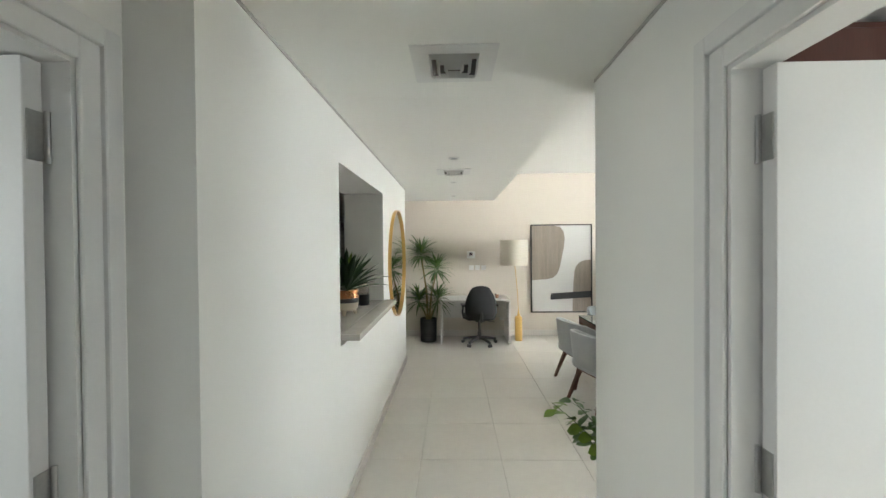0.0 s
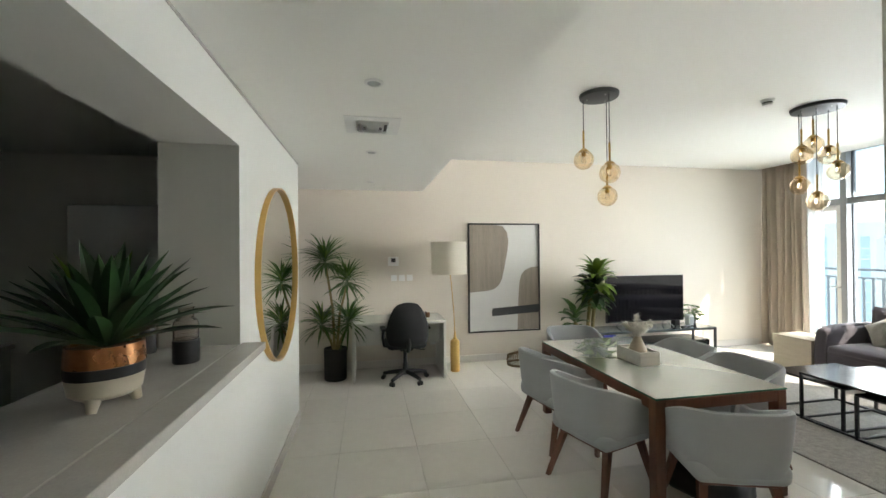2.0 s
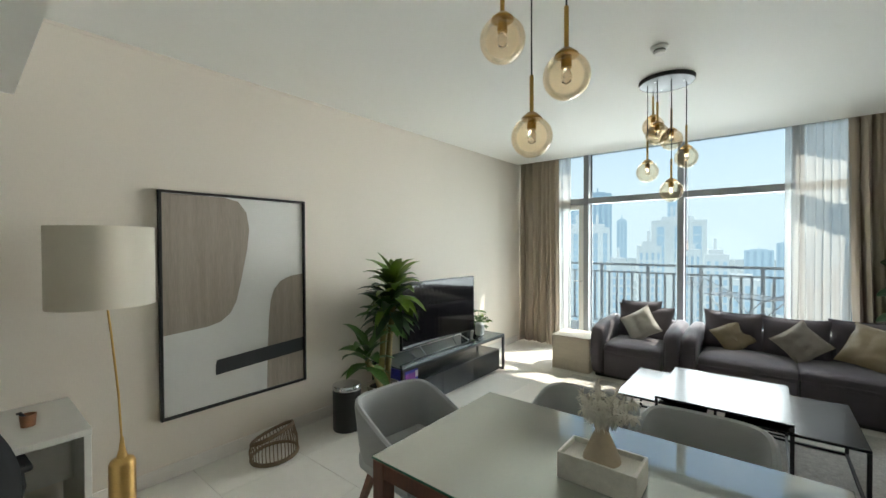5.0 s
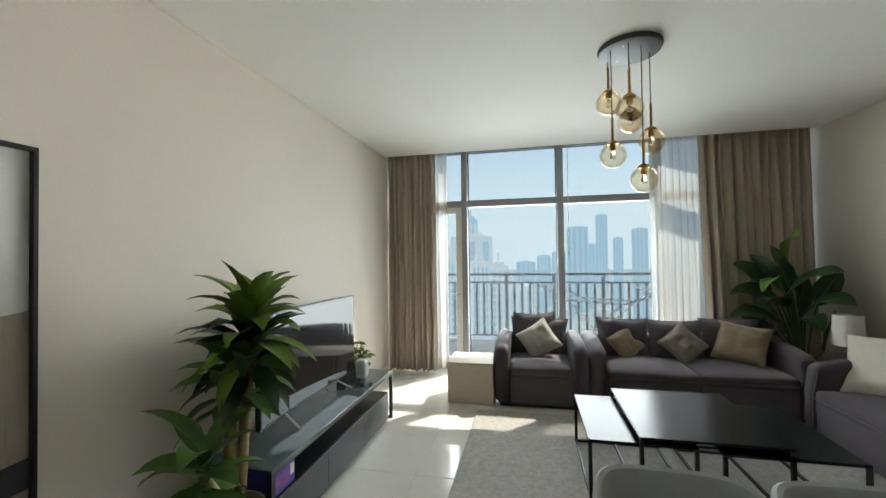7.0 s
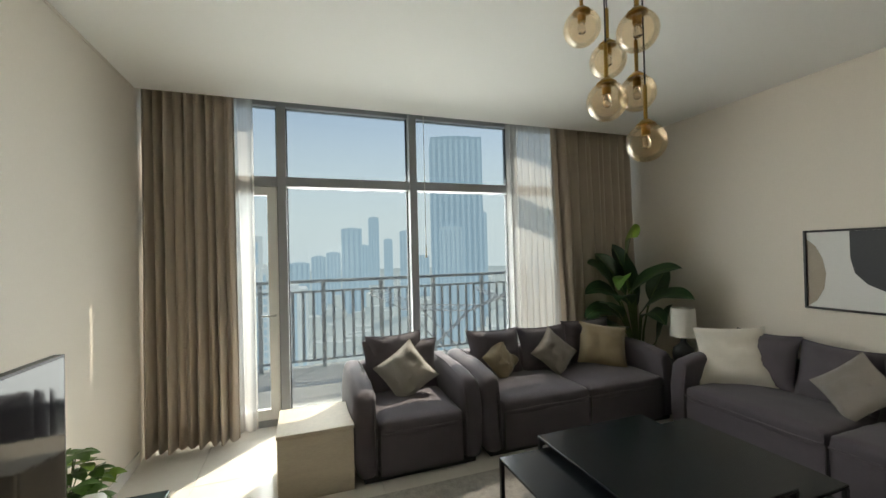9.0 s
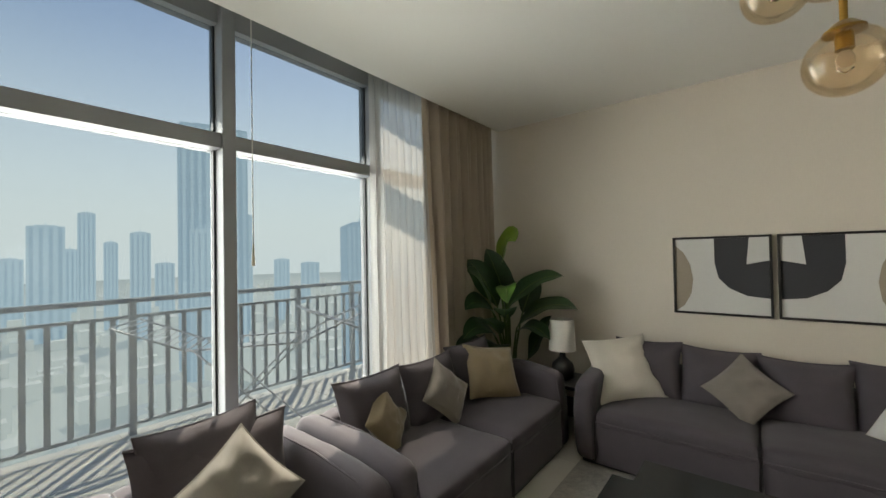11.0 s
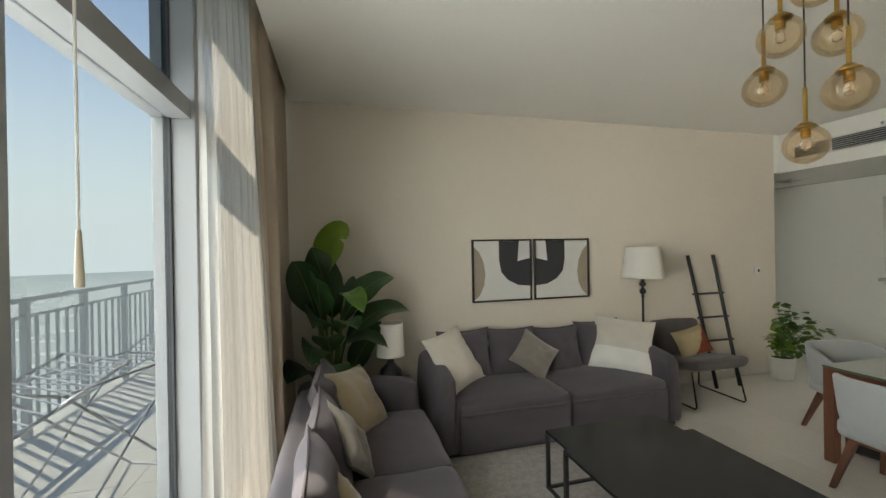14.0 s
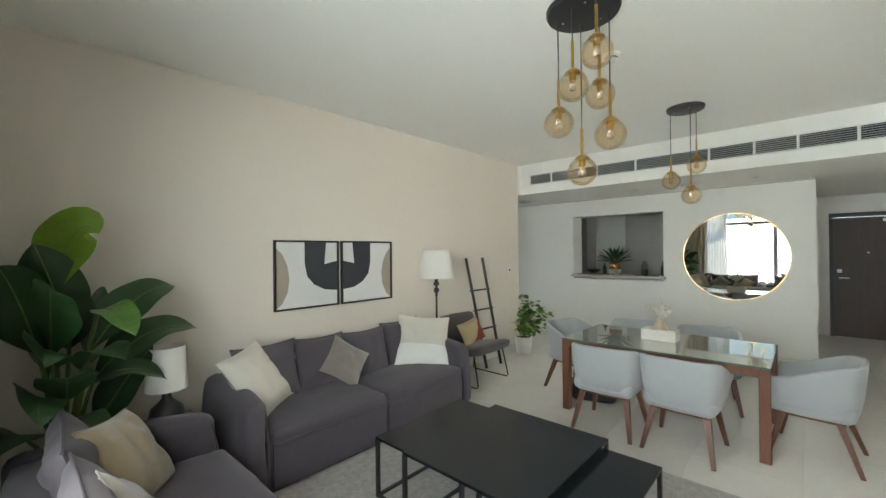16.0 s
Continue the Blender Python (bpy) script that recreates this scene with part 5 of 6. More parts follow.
for t in (0.30, 0.48, 0.655, 0.83):
    p, q = (Vector(a).lerp(Vector(b), t) for a, b in rails)
    d = (q - p).normalized()
    part("rung", tube([p - d * 0.045, q + d * 0.045], 0.0125, 8), BLACK_SATIN, ld, "", True)

GREY_CLOTH = material("charcoal brown chair cloth", (0.085, 0.075, 0.072), 0.9, vary=0.12, scale=8, grain=300, bump=0.3, sheen=0.2)
ac = thing("accent_chair", "low charcoal lounge chair on a black metal frame", "chair", pose(2.55, 1.72, 0))
bm = soft_box(0.66, 0.56, 0.11, 0.045, (0.01, 0.01, 0.012), 12, 0.003, 1, (0, 0.03, 0.385))
for v in bm.verts:
    v.co.z += 0.05 * (v.co.y / 0.28)
part("seat", bm, GREY_CLOTH, ac, "", True)
bm = soft_box(0.64, 0.10, 0.40, 0.045, (0.01, 0.02, 0.01), 12, 0.003, 2, (0, 0, 0))
bmesh.ops.transform(bm, matrix=pose(0, -0.275, 0.585, 16, 0, 0), verts=bm.verts)
part("backrest", bm, GREY_CLOTH, ac, "", True)
for s in (-1, 1):
    part("frame", tube([(s * 0.30, -0.26, 0.40), (s * 0.31, -0.28, 0.03), (s * 0.31, -0.26, 0.008), (s * 0.31, 0.25, 0.008), (s * 0.31, 0.27, 0.03), (s * 0.29, 0.20, 0.36)], 0.008, 8), BLACK, ac, "black metal sled leg", True)
part("crossbar", tube([(-0.30, -0.2, 0.345), (0.30, -0.2, 0.345)], 0.008, 8), BLACK, ac)
RUST = material("rust red cloth", (0.24, 0.055, 0.022), 0.9, vary=0.1, grain=300, bump=0.3)
BEIGE_CLOTH = material("beige cloth", (0.42, 0.34, 0.20), 0.9, vary=0.08, grain=300, bump=0.3)
cu = put_pillow("lumbar pillow in cream and rust red shapes", 0.52, 0.30, 0.13, BEIGE_CLOTH, (2.53, 1.64, 0.575), 8, 24, 6, 21)
pch = pillow(0.524, 0.304, 0.136, 21)
bmesh.ops.bisect_plane(pch, geom=pch.verts[:] + pch.edges[:] + pch.faces[:], plane_co=(-0.02, 0, -0.04), plane_no=(0.75, 0, 0.8), clear_outer=True)
bmesh.ops.bisect_plane(pch, geom=pch.verts[:] + pch.edges[:] + pch.faces[:], plane_co=(0.0, 0, 0.0), plane_no=(0.0, -1, 0.0), clear_outer=True)
part("rust_patch", pch, RUST, cu, "rust red patch", True)

# side table with its lamp in the corner
st = thing("end_table", "small square black end table in the corner", "side table", pose(5.78, 1.62, 0))
part("tabletop", boxed(-0.19, 0.19, -0.22, 0.22, 0.41, 0.44, 0.003, 1), BLACK_SATIN, st)
part("shelf", boxed(-0.18, 0.18, -0.21, 0.21, 0.18, 0.20, 0.003, 1), BLACK_SATIN, st)
for sx in (-1, 1):
    for sy in (-1, 1):
        part("leg", boxed(sx * 0.172 - 0.015, sx * 0.172 + 0.015, sy * 0.2 - 0.015, sy * 0.2 + 0.015, 0, 0.409), BLACK_SATIN, st)
tl = thing("table_lamp", "black table lamp with a white drum shade", "lamp", pose(5.80, 1.66, 0.441))
part("body", lathe([(0, 0), (0.06, 0), (0.095, 0.03), (0.105, 0.09), (0.09, 0.15), (0.05, 0.185), (0.028, 0.21), (0.026, 0.26), (0.008, 0.27), (0.008, 0.42), (0, 0.42)], 32), BLACK_SATIN, tl, "black glazed body", True)
part("shade", lathe([(0.115, 0.27), (0.12, 0.27), (0.108, 0.55), (0.103, 0.55), (0.115, 0.27)], 40), WHITE_SHADE, tl, "white drum shade", True)
part("spider", tube([(-0.104, 0, 0.53), (0, 0, 0.41), (0.104, 0, 0.53)], 0.002, 6), BLACK_SATIN, tl)

# bird of paradise
rng = random.Random(3)
bp = thing("bird_of_paradise", "tall bird of paradise plant with broad glossy leaves", "plant", pose(6.30, 1.74, 0))
part("pot", lathe([(0, 0), (0.15, 0), (0.19, 0.40), (0.18, 0.40), (0.17, 0.36), (0, 0.36)], 32), BLACK_SATIN, bp, "black pot", True)
part("soil", lathe([(0, 0.361), (0.168, 0.361), (0, 0.38)], 24), SOIL, bp)


def arched_leaf(bm, base, tip, arch, width, fold=0.22, steps=16, curl=0.0, wide_at=0.42):
    """A broad leaf from base to tip that bows upwards by arch, with a drawn-out point; curl turns it about its rib."""
    a, b = Vector(base), Vector(tip)
    mid = (a + b) / 2 + Vector((0, 0, arch))
    rows = []
    for k in range(steps + 1):
        t = k / steps
        p = a * (1 - t) ** 2 + mid * 2 * t * (1 - t) + b * t * t
        d = ((mid - a) * (1 - t) + (b - mid) * t).normalized()
        side = d.cross(Vector((0, 0, 1)))
        side = side.normalized() if side.length > 0.05 else Vector((1, 0, 0))
        side = Matrix.Rotation(curl, 3, d) @ side
        up = side.cross(d).normalized()
        w = math.sin(math.pi / 2 * min(1.0, t / wide_at)) ** 0.8 if t < wide_at else max(0.0, math.cos(math.pi / 2 * (t - wide_at) / (1 - wide_at))) ** 0.75
        w = max(w * width / 2, 0.004) * (1 + 0.03 * math.sin(9 * t))
        wave = 0.006 * math.sin(14 * t)
        rows.append([bm.verts.new(p + side * w * u + up * (w * fold * abs(u) + wave * u)) for u in (-1, -0.5, 0, 0.5, 1)])
    for r, q in zip(rows, rows[1:]):
        for i in range(4):
            bm.faces.new((r[i], r[i + 1], q[i + 1], q[i]))
    return bm


LEAVES = (  # base, tip, arch, width, turn about the rib, shade
    ((0.05, 0.10, 1.38), (-0.14, 0.12, 1.72), 0.34, 0.33, 0.9, 2), ((-0.10, 0.22, 1.10), (-0.54, -0.05, 1.39), 0.19, 0.25, 0.5, 0),
    ((-0.12, 0.08, 0.90), (-0.67, -0.04, 1.09), 0.24, 0.25, 0.5, 0), ((-0.14, -0.10, 0.56), (-0.42, -0.04, 1.02), 0.05, 0.22, 1.1, 0),
    ((-0.12, 0.26, 1.30), (-0.24, 0.48, 1.18), 0.12, 0.19, 0.2, 1), ((0.06, 0.24, 1.10), (0.08, 0.60, 1.46), 0.16, 0.26, -0.8, 0),
    ((0.08, 0.14, 1.00), (0.10, 0.62, 1.12), 0.20, 0.24, -0.7, 0), ((0.10, 0.12, 0.80), (0.12, 0.62, 0.86), 0.20, 0.24, -0.6, 0),
    ((-0.02, 0.10, 1.16), (0.12, 0.22, 1.66), 0.06, 0.28, 0.8, 0), ((0.10, 0.06, 1.08), (0.24, 0.36, 1.56), 0.10, 0.28, 0.6, 0),
    ((-0.06, 0.16, 0.98), (-0.20, 0.46, 1.06), 0.16, 0.22, 0.1, 0), ((-0.08, 0.02, 0.84), (-0.46, 0.10, 0.82), 0.18, 0.22, 0.3, 0),
    ((0.02, 0.16, 0.70), (-0.10, 0.54, 0.66), 0.18, 0.24, -0.2, 0), ((0.06, -0.02, 0.92), (0.20, -0.16, 1.34), 0.06, 0.24, 1.2, 0),
    ((-0.10, -0.08, 1.02), (-0.20, -0.24, 1.40), 0.04, 0.22, 1.3, 0), ((0.14, 0.14, 0.66), (0.28, 0.52, 0.74), 0.14, 0.24, -0.4, 0),
    ((-0.02, 0.04, 1.08), (0.02, 0.12, 1.50), 0.02, 0.26, 0.2, 0), ((0.0, 0.20, 0.84), (0.02, 0.50, 1.02), 0.10, 0.24, 0.0, 0))
for base, tip, arch, wd, curl, shade in LEAVES:
    tx, ty, tz = base
    part("stem", tube([(tx * 0.25, ty * 0.25, 0.34), (tx * 0.45, ty * 0.45, 0.34 + (tz - 0.34) * 0.5), (tx * 0.8, ty * 0.8, 0.34 + (tz - 0.34) * 0.85), base], 0.013, 8, taper=0.6), STEM, bp, "", True)
    bm = arched_leaf(bmesh.new(), base, tip, arch, wd, curl=curl)
    lf = part("leaf", bm, (GREEN_DARK, GREEN_MID, GREEN_LIGHT)[shade], bp, "", True)
    a, b = Vector(base), Vector(tip)
    mid = (a + b) / 2 + Vector((0, 0, arch))
    line = [a * (1 - t) ** 2 + mid * 2 * t * (1 - t) + b * t * t for t in (k / 12 for k in range(13))]
    part("midrib", tube(line, 0.006, 6, taper=0.3), STEM, lf, "pale midrib", True)

# round-leaved plant by the corridor corner
rng = random.Random(14)
ep = thing("potted_eucalyptus", "bushy round-leaved plant in a white ribbed pot", "plant", pose(1.08, 1.52, 0))
WHITE_POT = material("white ribbed ceramic", (0.62, 0.60, 0.57), 0.4, vary=0.05, bump=0.03)
bm = bmesh.new()
rings = []
for r, z in ((0.105, 0.0), (0.11, 0.012), (0.135, 0.26), (0.123, 0.26), (0.118, 0.235)):
    rings.append([bm.verts.new(((r * (1 + 0.02 * (i % 2))) * math.cos(2 * math.pi * i / 48), (r * (1 + 0.02 * (i % 2))) * math.sin(2 * math.pi * i / 48), z)) for i in range(48)])
for a, b in zip(rings, rings[1:]):
    for i in range(48):
        bm.faces.new((a[i], a[(i + 1) % 48], b[(i + 1) % 48], b[i]))
bm.faces.new(rings[0][::-1])
bmesh.ops.recalc_face_normals(bm, faces=bm.faces)
part("pot", bm, WHITE_POT, ep)
part("soil", lathe([(0, 0.236), (0.117, 0.236), (0, 0.255)], 24), SOIL, ep)
for k, (dx, dy, dz) in enumerate(((-0.38, 0.30, 0.62), (-0.30, 0.12, 0.72), (-0.12, 0.02, 0.85), (0.05, 0.0, 0.92), (0.20, 0.12, 0.75), (0.32, 0.25, 0.68), (0.10, 0.32, 0.70), (-0.10, 0.30, 0.58), (-0.24, 0.38, 0.45), (0.22, 0.02, 0.55), (0.0, 0.18, 0.80))):
    pts = [Vector((dx * t * (0.4 + 0.6 * t), dy * t * (0.4 + 0.6 * t), 0.24 + (dz - 0.24) * t)) for t in (0, 0.25, 0.5, 0.75, 1)]
    part("branch", tube(pts, 0.005, 6, taper=0.4), STEM, ep, "", True)
    bm = bmesh.new()
    for s in range(19):
        t = 0.3 + 0.7 * s / 18
        i = min(3, int(t * 4))
        p = pts[i].lerp(pts[i + 1], t * 4 - i) + Vector((rng.uniform(-0.03, 0.03), rng.uniform(-0.03, 0.03), rng.uniform(-0.02, 0.02)))
        a = rng.uniform(0, 6.28)
        blade(bm, p, (math.cos(a), math.sin(a), rng.uniform(-0.5, 0.6)), rng.uniform(0.075, 0.115), rng.uniform(0.065, 0.10), 0.6, 0.1, 5, 0.5, rng.uniform(-0.8, 0.8), 0.3)
    part("foliage", bm, GREEN_MID if k % 3 else GREEN_LIGHT, ep, "", True)

# ---- pendant lamps ----
AMBER = thin_glass("amber glass", (0.997, 0.945, 0.86))
BRASS = material("antique brass", (0.42, 0.26, 0.07), 0.3, metal=1.0, vary=0.1, bump=0.02)


def pendant(name, label, cx, cy, rad, stretch, balls, r):
    top = thing(name, label, "pendant lamp", pose(cx, cy, CEIL - 0.001))
    bm = lathe([(0, 0), (rad, 0), (rad, -0.012), (rad * 0.96, -0.03), (rad * 0.9, -0.033), (0, -0.033)], 48)
    bmesh.ops.scale(bm, vec=stretch, verts=bm.verts)
    part("canopy", bm, BLACK, top, "black metal ceiling plate", True)
    for k in range(3):
        a = 2 * math.pi * k / 3 + 0.5
        part("screw", lathe([(0, -0.0335), (0.006, -0.0335), (0.004, -0.038), (0, -0.038)], 10, (rad * 0.6 * math.cos(a) * stretch[0], rad * 0.6 * math.sin(a) * stretch[1])), STEEL, top)
    for x, y, z in balls:
        x, y, z = x - cx, y - cy, z - CEIL
        stem = 0.17
        part("cable", tube([(x, y, -0.033), (x, y, z + r + stem)], 0.0035, 6), BLACK, top, "", True)
        part("stem", tube([(x, y, z + r + 0.012), (x, y, z + r + stem)], 0.0085, 10), BRASS, top, "antique brass stem", True)
        part("cap", lathe([(0, z + r + 0.016), (0.02, z + r + 0.014), (0.042, z + r - 0.006), (0.042, z + r - 0.012), (0, z + r - 0.012)], 24, (x, y)), BRASS, top, "antique brass cap", True)
        sock = part("socket", tube([(x, y, z + r - 0.012), (x, y, z + r - 0.055)], 0.019, 14), BRASS, top, "", True)
        part("bulb", lathe([(0, z + r - 0.056), (0.010, z + r - 0.058), (0.019, z - 0.015 + r * 0.25), (0.017, z - 0.02), (0, z - 0.03)], 14, (x, y)), SMOKE, sock, "clear bulb", True)
        n = 16
        out = [(r * math.sin(math.pi * i / n), z - r * math.cos(math.pi * i / n)) for i in range(n)]
        inn = [((r - 0.0025) * math.sin(math.pi * i / n), z - (r - 0.0025) * math.cos(math.pi * i / n)) for i in range(n)]
        g = part("glass_globe", lathe(out + inn[::-1], 28, (x, y)), AMBER, top, "amber glass globe", True)
        g.visible_shadow = False
    return top


pendant("pendant_lamp", "black ceiling plate with six hanging amber glass globes", 4.26, 3.86, 0.205, (1, 1, 1),
        ((4.37, 3.98, 2.66), (4.36, 3.84, 2.52), (4.12, 3.90, 2.525), (4.30, 3.725, 2.35), (4.21, 3.99, 2.25), (4.175, 3.81, 2.073)), 0.086)
pendant("pendant_lamp", "black ceiling plate with three hanging amber glass globes", 2.0, 3.93, 0.165, (1, 1, 1),
        ((2.01, 3.80, 2.28), (1.89, 4.00, 2.43), (2.11, 3.99, 2.11)), 0.086)

# ---- ceiling fittings ----
def smoke_detector(x, y, z):
    top = thing("smoke_detector", "white round smoke detector on the ceiling", "smoke detector", pose(x, y, z - 0.001))
    part("base", lathe([(0, 0), (0.055, 0), (0.055, -0.012), (0.045, -0.02), (0, -0.02)], 32), TRIM_WHITE, top, "", True)
    part("head", lathe([(0, -0.0205), (0.036, -0.0205), (0.04, -0.035), (0.032, -0.052), (0, -0.055)], 32), TRIM_WHITE, top, "", True)
    part("slots", lathe([(0.0375, -0.024), (0.0405, -0.03), (0.039, -0.038), (0.0365, -0.03), (0.0375, -0.024)], 32), SCREEN, top, "dark slots")
    return top


smoke_detector(3.60, 3.79, CEIL)


def diffuser(x, y):
    top = thing("ceiling_diffuser", "square white air diffuser in the lowered ceiling", "air vent", pose(x, y, LOW - 0.0005), "ceiling diffusers")
    part("plate", boxed(-0.185, 0.185, -0.185, 0.185, -0.004, 0, 0.001, 1), TRIM_WHITE, top)
    # no opening here: a charcoal plate paints the shade of the throat
    part("throat", boxed(-0.10, 0.10, -0.10, 0.10, -0.0065, -0.0042), GREY_CLOTH, top, "dark plate standing in for the shaded throat")
    for k, (r, z) in enumerate(((0.115, -0.010), (0.08, -0.018), (0.045, -0.024))):
        bm = bmesh.new()
        for sx, sy in ((1, 0), (-1, 0), (0, 1), (0, -1)):
            a = [(r, -r, z + 0.014), (r, r, z + 0.014), (r - 0.018, r - 0.018, z - 0.012), (r - 0.018, -r + 0.018, z - 0.012)]
            ang = math.atan2(sy, sx)
            q = [bm.verts.new(Matrix.Rotation(ang, 3, "Z") @ Vector(p)) for p in a]
            bm.faces.new(q)
        bmesh.ops.solidify(bm, geom=bm.faces[:], thickness=0.002)
        part("blade_ring", bm, TRIM_WHITE, top)
    return top


diffuser(0.05, 0.93)
diffuser(0.05, 3.58)
for y in (2.87, 4.32, 5.79):
    dl = thing("downlight", "small round white recessed downlight, switched off", "downlight", pose(0.05, y, LOW - 0.0005), "downlights")
    part("ring", lathe([(0.036, 0), (0.05, 0), (0.05, -0.004), (0.036, -0.009), (0.036, 0)], 32), TRIM_WHITE, dl, "", True)
    part("lens", lathe([(0, -0.002), (0.0355, -0.002), (0.0355, -0.004), (0, -0.004)], 24), CHAIR, dl)

sn_ = thing("ceiling_sensor", "small round grey sensor on the face of the lowered ceiling", "sensor", pose(X_B + 0.001, 2.33, 2.845, 0, 90, 0))
part("base", lathe([(0, 0), (0.03, 0), (0.03, 0.008), (0.022, 0.014), (0, 0.014)], 24), PLATE_WHITE, sn_, "", True)
part("lens", lathe([(0, 0.0145), (0.016, 0.0145), (0.011, 0.026), (0, 0.029)], 20), CHAIR, sn_, "grey dome", True)

# long air grille in the face of the lowered ceiling
gr = thing("air_grille", "long white air grille with dark slats above the corridor", "air vent", pose(X_B, 0, 0))
edges = (1.50, 1.88, 2.59, 3.11, 3.94, 4.37, 4.74, 5.19, 5.62, 6.05)
# flat dark sheet in place of a duct: the shade inside is its colour
part("backing", boxed(0.0005, 0.002, 1.50, 6.05, 2.66, 2.80), SCREEN, gr, "dark sheet standing in for the shaded duct behind the slats")
part("frame_bar", boxed(0.0005, 0.012, 1.47, 6.08, 2.80, 2.815, 0.002, 1), TRIM_WHITE, gr)
part("frame_bar", boxed(0.0005, 0.012, 1.47, 6.08, 2.645, 2.66, 0.002, 1), TRIM_WHITE, gr)
for y in edges:
    part("frame_bar", boxed(0.0025, 0.012, y - 0.012, y + 0.012, 2.66, 2.80), TRIM_WHITE, gr)
for y0, y1 in zip(edges, edges[1:]):
    for i in range(6):
        z = 2.672 + i * 0.0225
        part("slat", boxed(-0.007, 0.007, y0 + 0.012, y1 - 0.012, -0.0012, 0.0012, m=pose(0.0085, 0, z, 0, 40, 0)), CHAIR, gr)

# ---- table centrepiece ----
WHITE_WOOD = material("white washed wood", (0.62, 0.59, 0.53), 0.6, vary=0.12, scale=5, grain=50, stretch=(1, 6, 8), bump=0.15)
SAND_VASE = material("sand ceramic", (0.44, 0.36, 0.26), 0.6, vary=0.08, bump=0.05)
PLUME = material("cream pampas", (0.70, 0.66, 0.58), 0.95, vary=0.1, scale=30, grain=200, bump=0.6)
cb_ = thing("wooden_planter_box", "white washed wooden box on the dining table", "box", pose(2.20, 3.73, 0.714))
for b in ((-0.09, -0.078, -0.15, 0.15), (0.078, 0.09, -0.15, 0.15), (-0.078, 0.078, -0.15, -0.138), (-0.078, 0.078, 0.138, 0.15)):
    part("side", boxed(*b, 0, 0.105, 0.002, 1), WHITE_WOOD, cb_)
part("bottom", boxed(-0.078, 0.078, -0.138, 0.138, 0, 0.085), WHITE_WOOD, cb_)
vs = thing("vase", "sand ceramic cone vase with cream pampas plumes", "vase", pose(2.20, 3.73, 0.800))
part("body", lathe([(0, 0), (0.072, 0), (0.07, 0.012), (0.022, 0.125), (0.020, 0.14), (0.014, 0.14), (0, 0.12)], 28), SAND_VASE, vs, "", True)
rng = random.Random(2)
for (ax, ay, ln, curl) in ((0.5, 0.9, 0.15, 1.0), (-0.3, -0.9, 0.17, 1.3), (0.9, -0.2, 0.16, 1.0), (-0.8, 0.3, 0.15, 1.1), (0.1, 0.2, 0.17, 0.4), (0.3, -0.7, 0.17, 1.2)):
    bm = bmesh.new()
    way = Vector((ax * 0.45, ay * 0.45, 1)).normalized()
    p = Vector((0, 0, 0.135))
    spine = []
    for s in range(9):
        spine.append(p.copy())
        way = (way + Vector((ax, ay, -0.5)) * 0.11 * curl).normalized()
        p = p + way * ln / 8
    for s in range(170):
        t = rng.uniform(0.2, 1.0)
        i = min(7, int(t * 8))
        q = spine[i].lerp(spine[i + 1], t * 8 - i)
        d = Vector((rng.gauss(0, 1), rng.gauss(0, 1), rng.gauss(0, 1) - 0.4)).normalized()
        blade(bm, q, d, 0.05 * (1.25 - 0.5 * t), 0.009, 0.8, 0.1, 3, 0.4, 0, 0.6)
    part("plume", bm, PLUME, vs, "", True)
    part("stalk", tube(spine[:6], 0.002, 5), PLUME, vs)
bk = thing("black_bag", "black folded bag on the floor under the table", "bag", pose(2.24, 3.08, 0, 0, 0, 24))
part("body", soft_box(0.30, 0.44, 0.19, 0.05, (0.01, 0.01, 0.01), 10, 0.008, 3, (0, 0, 0.095)), PLASTIC, bk, "", True)
part("strap", tube([(-0.08, -0.19, 0.18), (-0.05, -0.05, 0.215), (0.06, 0.08, 0.21), (0.08, 0.18, 0.18)], 0.012, 6), PLASTIC, bk, "", True)

# ---- glazing: balcony door and blind cord ----
bd = thing("door_5", "white framed balcony door in the glazed wall", "door", None, "", "structure")
for a, b, c, d in ((5.48, 5.567, 0.062, 2.278), (6.40, 6.48, 0.062, 2.278), (5.567, 6.40, 2.195, 2.278), (5.567, 6.40, 0.062, 0.16)):
    part("frame", boxed(6.945, 6.993, a, b, c, d, 0.003, 1), TRIM_WHITE, bd)
part("handle", tube([(6.945, 5.51, 1.05), (6.90, 5.51, 1.05), (6.90, 5.63, 1.05)], 0.009, 8), STEEL, bd, "steel lever handle", True)
RUBBER = material("dark gasket", (0.02, 0.025, 0.03), 0.5, bump=0)
for y in posts:
    for s in (-1, 1):
        for z0, z1 in ((0.06, 2.28), (2.37, 3.06)):
            part("gasket", boxed(6.985, 7.015, y + s * 0.047 - 0.006, y + s * 0.047 + 0.006, z0 + 0.001, z1 - 0.001), RUBBER, win, "dark rubber gasket")
bc = thing("blind_cord", "white blind cord with a cream tassel at the window", "blind cord", pose(6.79, 4.04, 0))
part("cord", tube([(0, 0, 1.69), (0.0, 0.0, 3.245)], 0.0035, 6), TRIM_WHITE, bc, "", True)
part("tassel", lathe([(0, 1.56), (0.009, 1.56), (0.010, 1.575), (0.005, 1.69), (0, 1.695)], 16), CREAM_POT, bc, "cream tassel", True)

# ---- balcony ----
balcony = structure("balcony_floor", boxed(7.075, 9.12, -4.0, 9.0, -0.25, -0.03), BALCONY, "sunlit cream balcony floor", "balcony")
RAIL = material("grey painted steel rail", (0.60, 0.61, 0.60), 0.45, vary=0.05, bump=0.02)
bl = thing("balcony_railing", "grey steel balcony railing with flat balusters", "railing", pose(9.0, 0, -0.03))
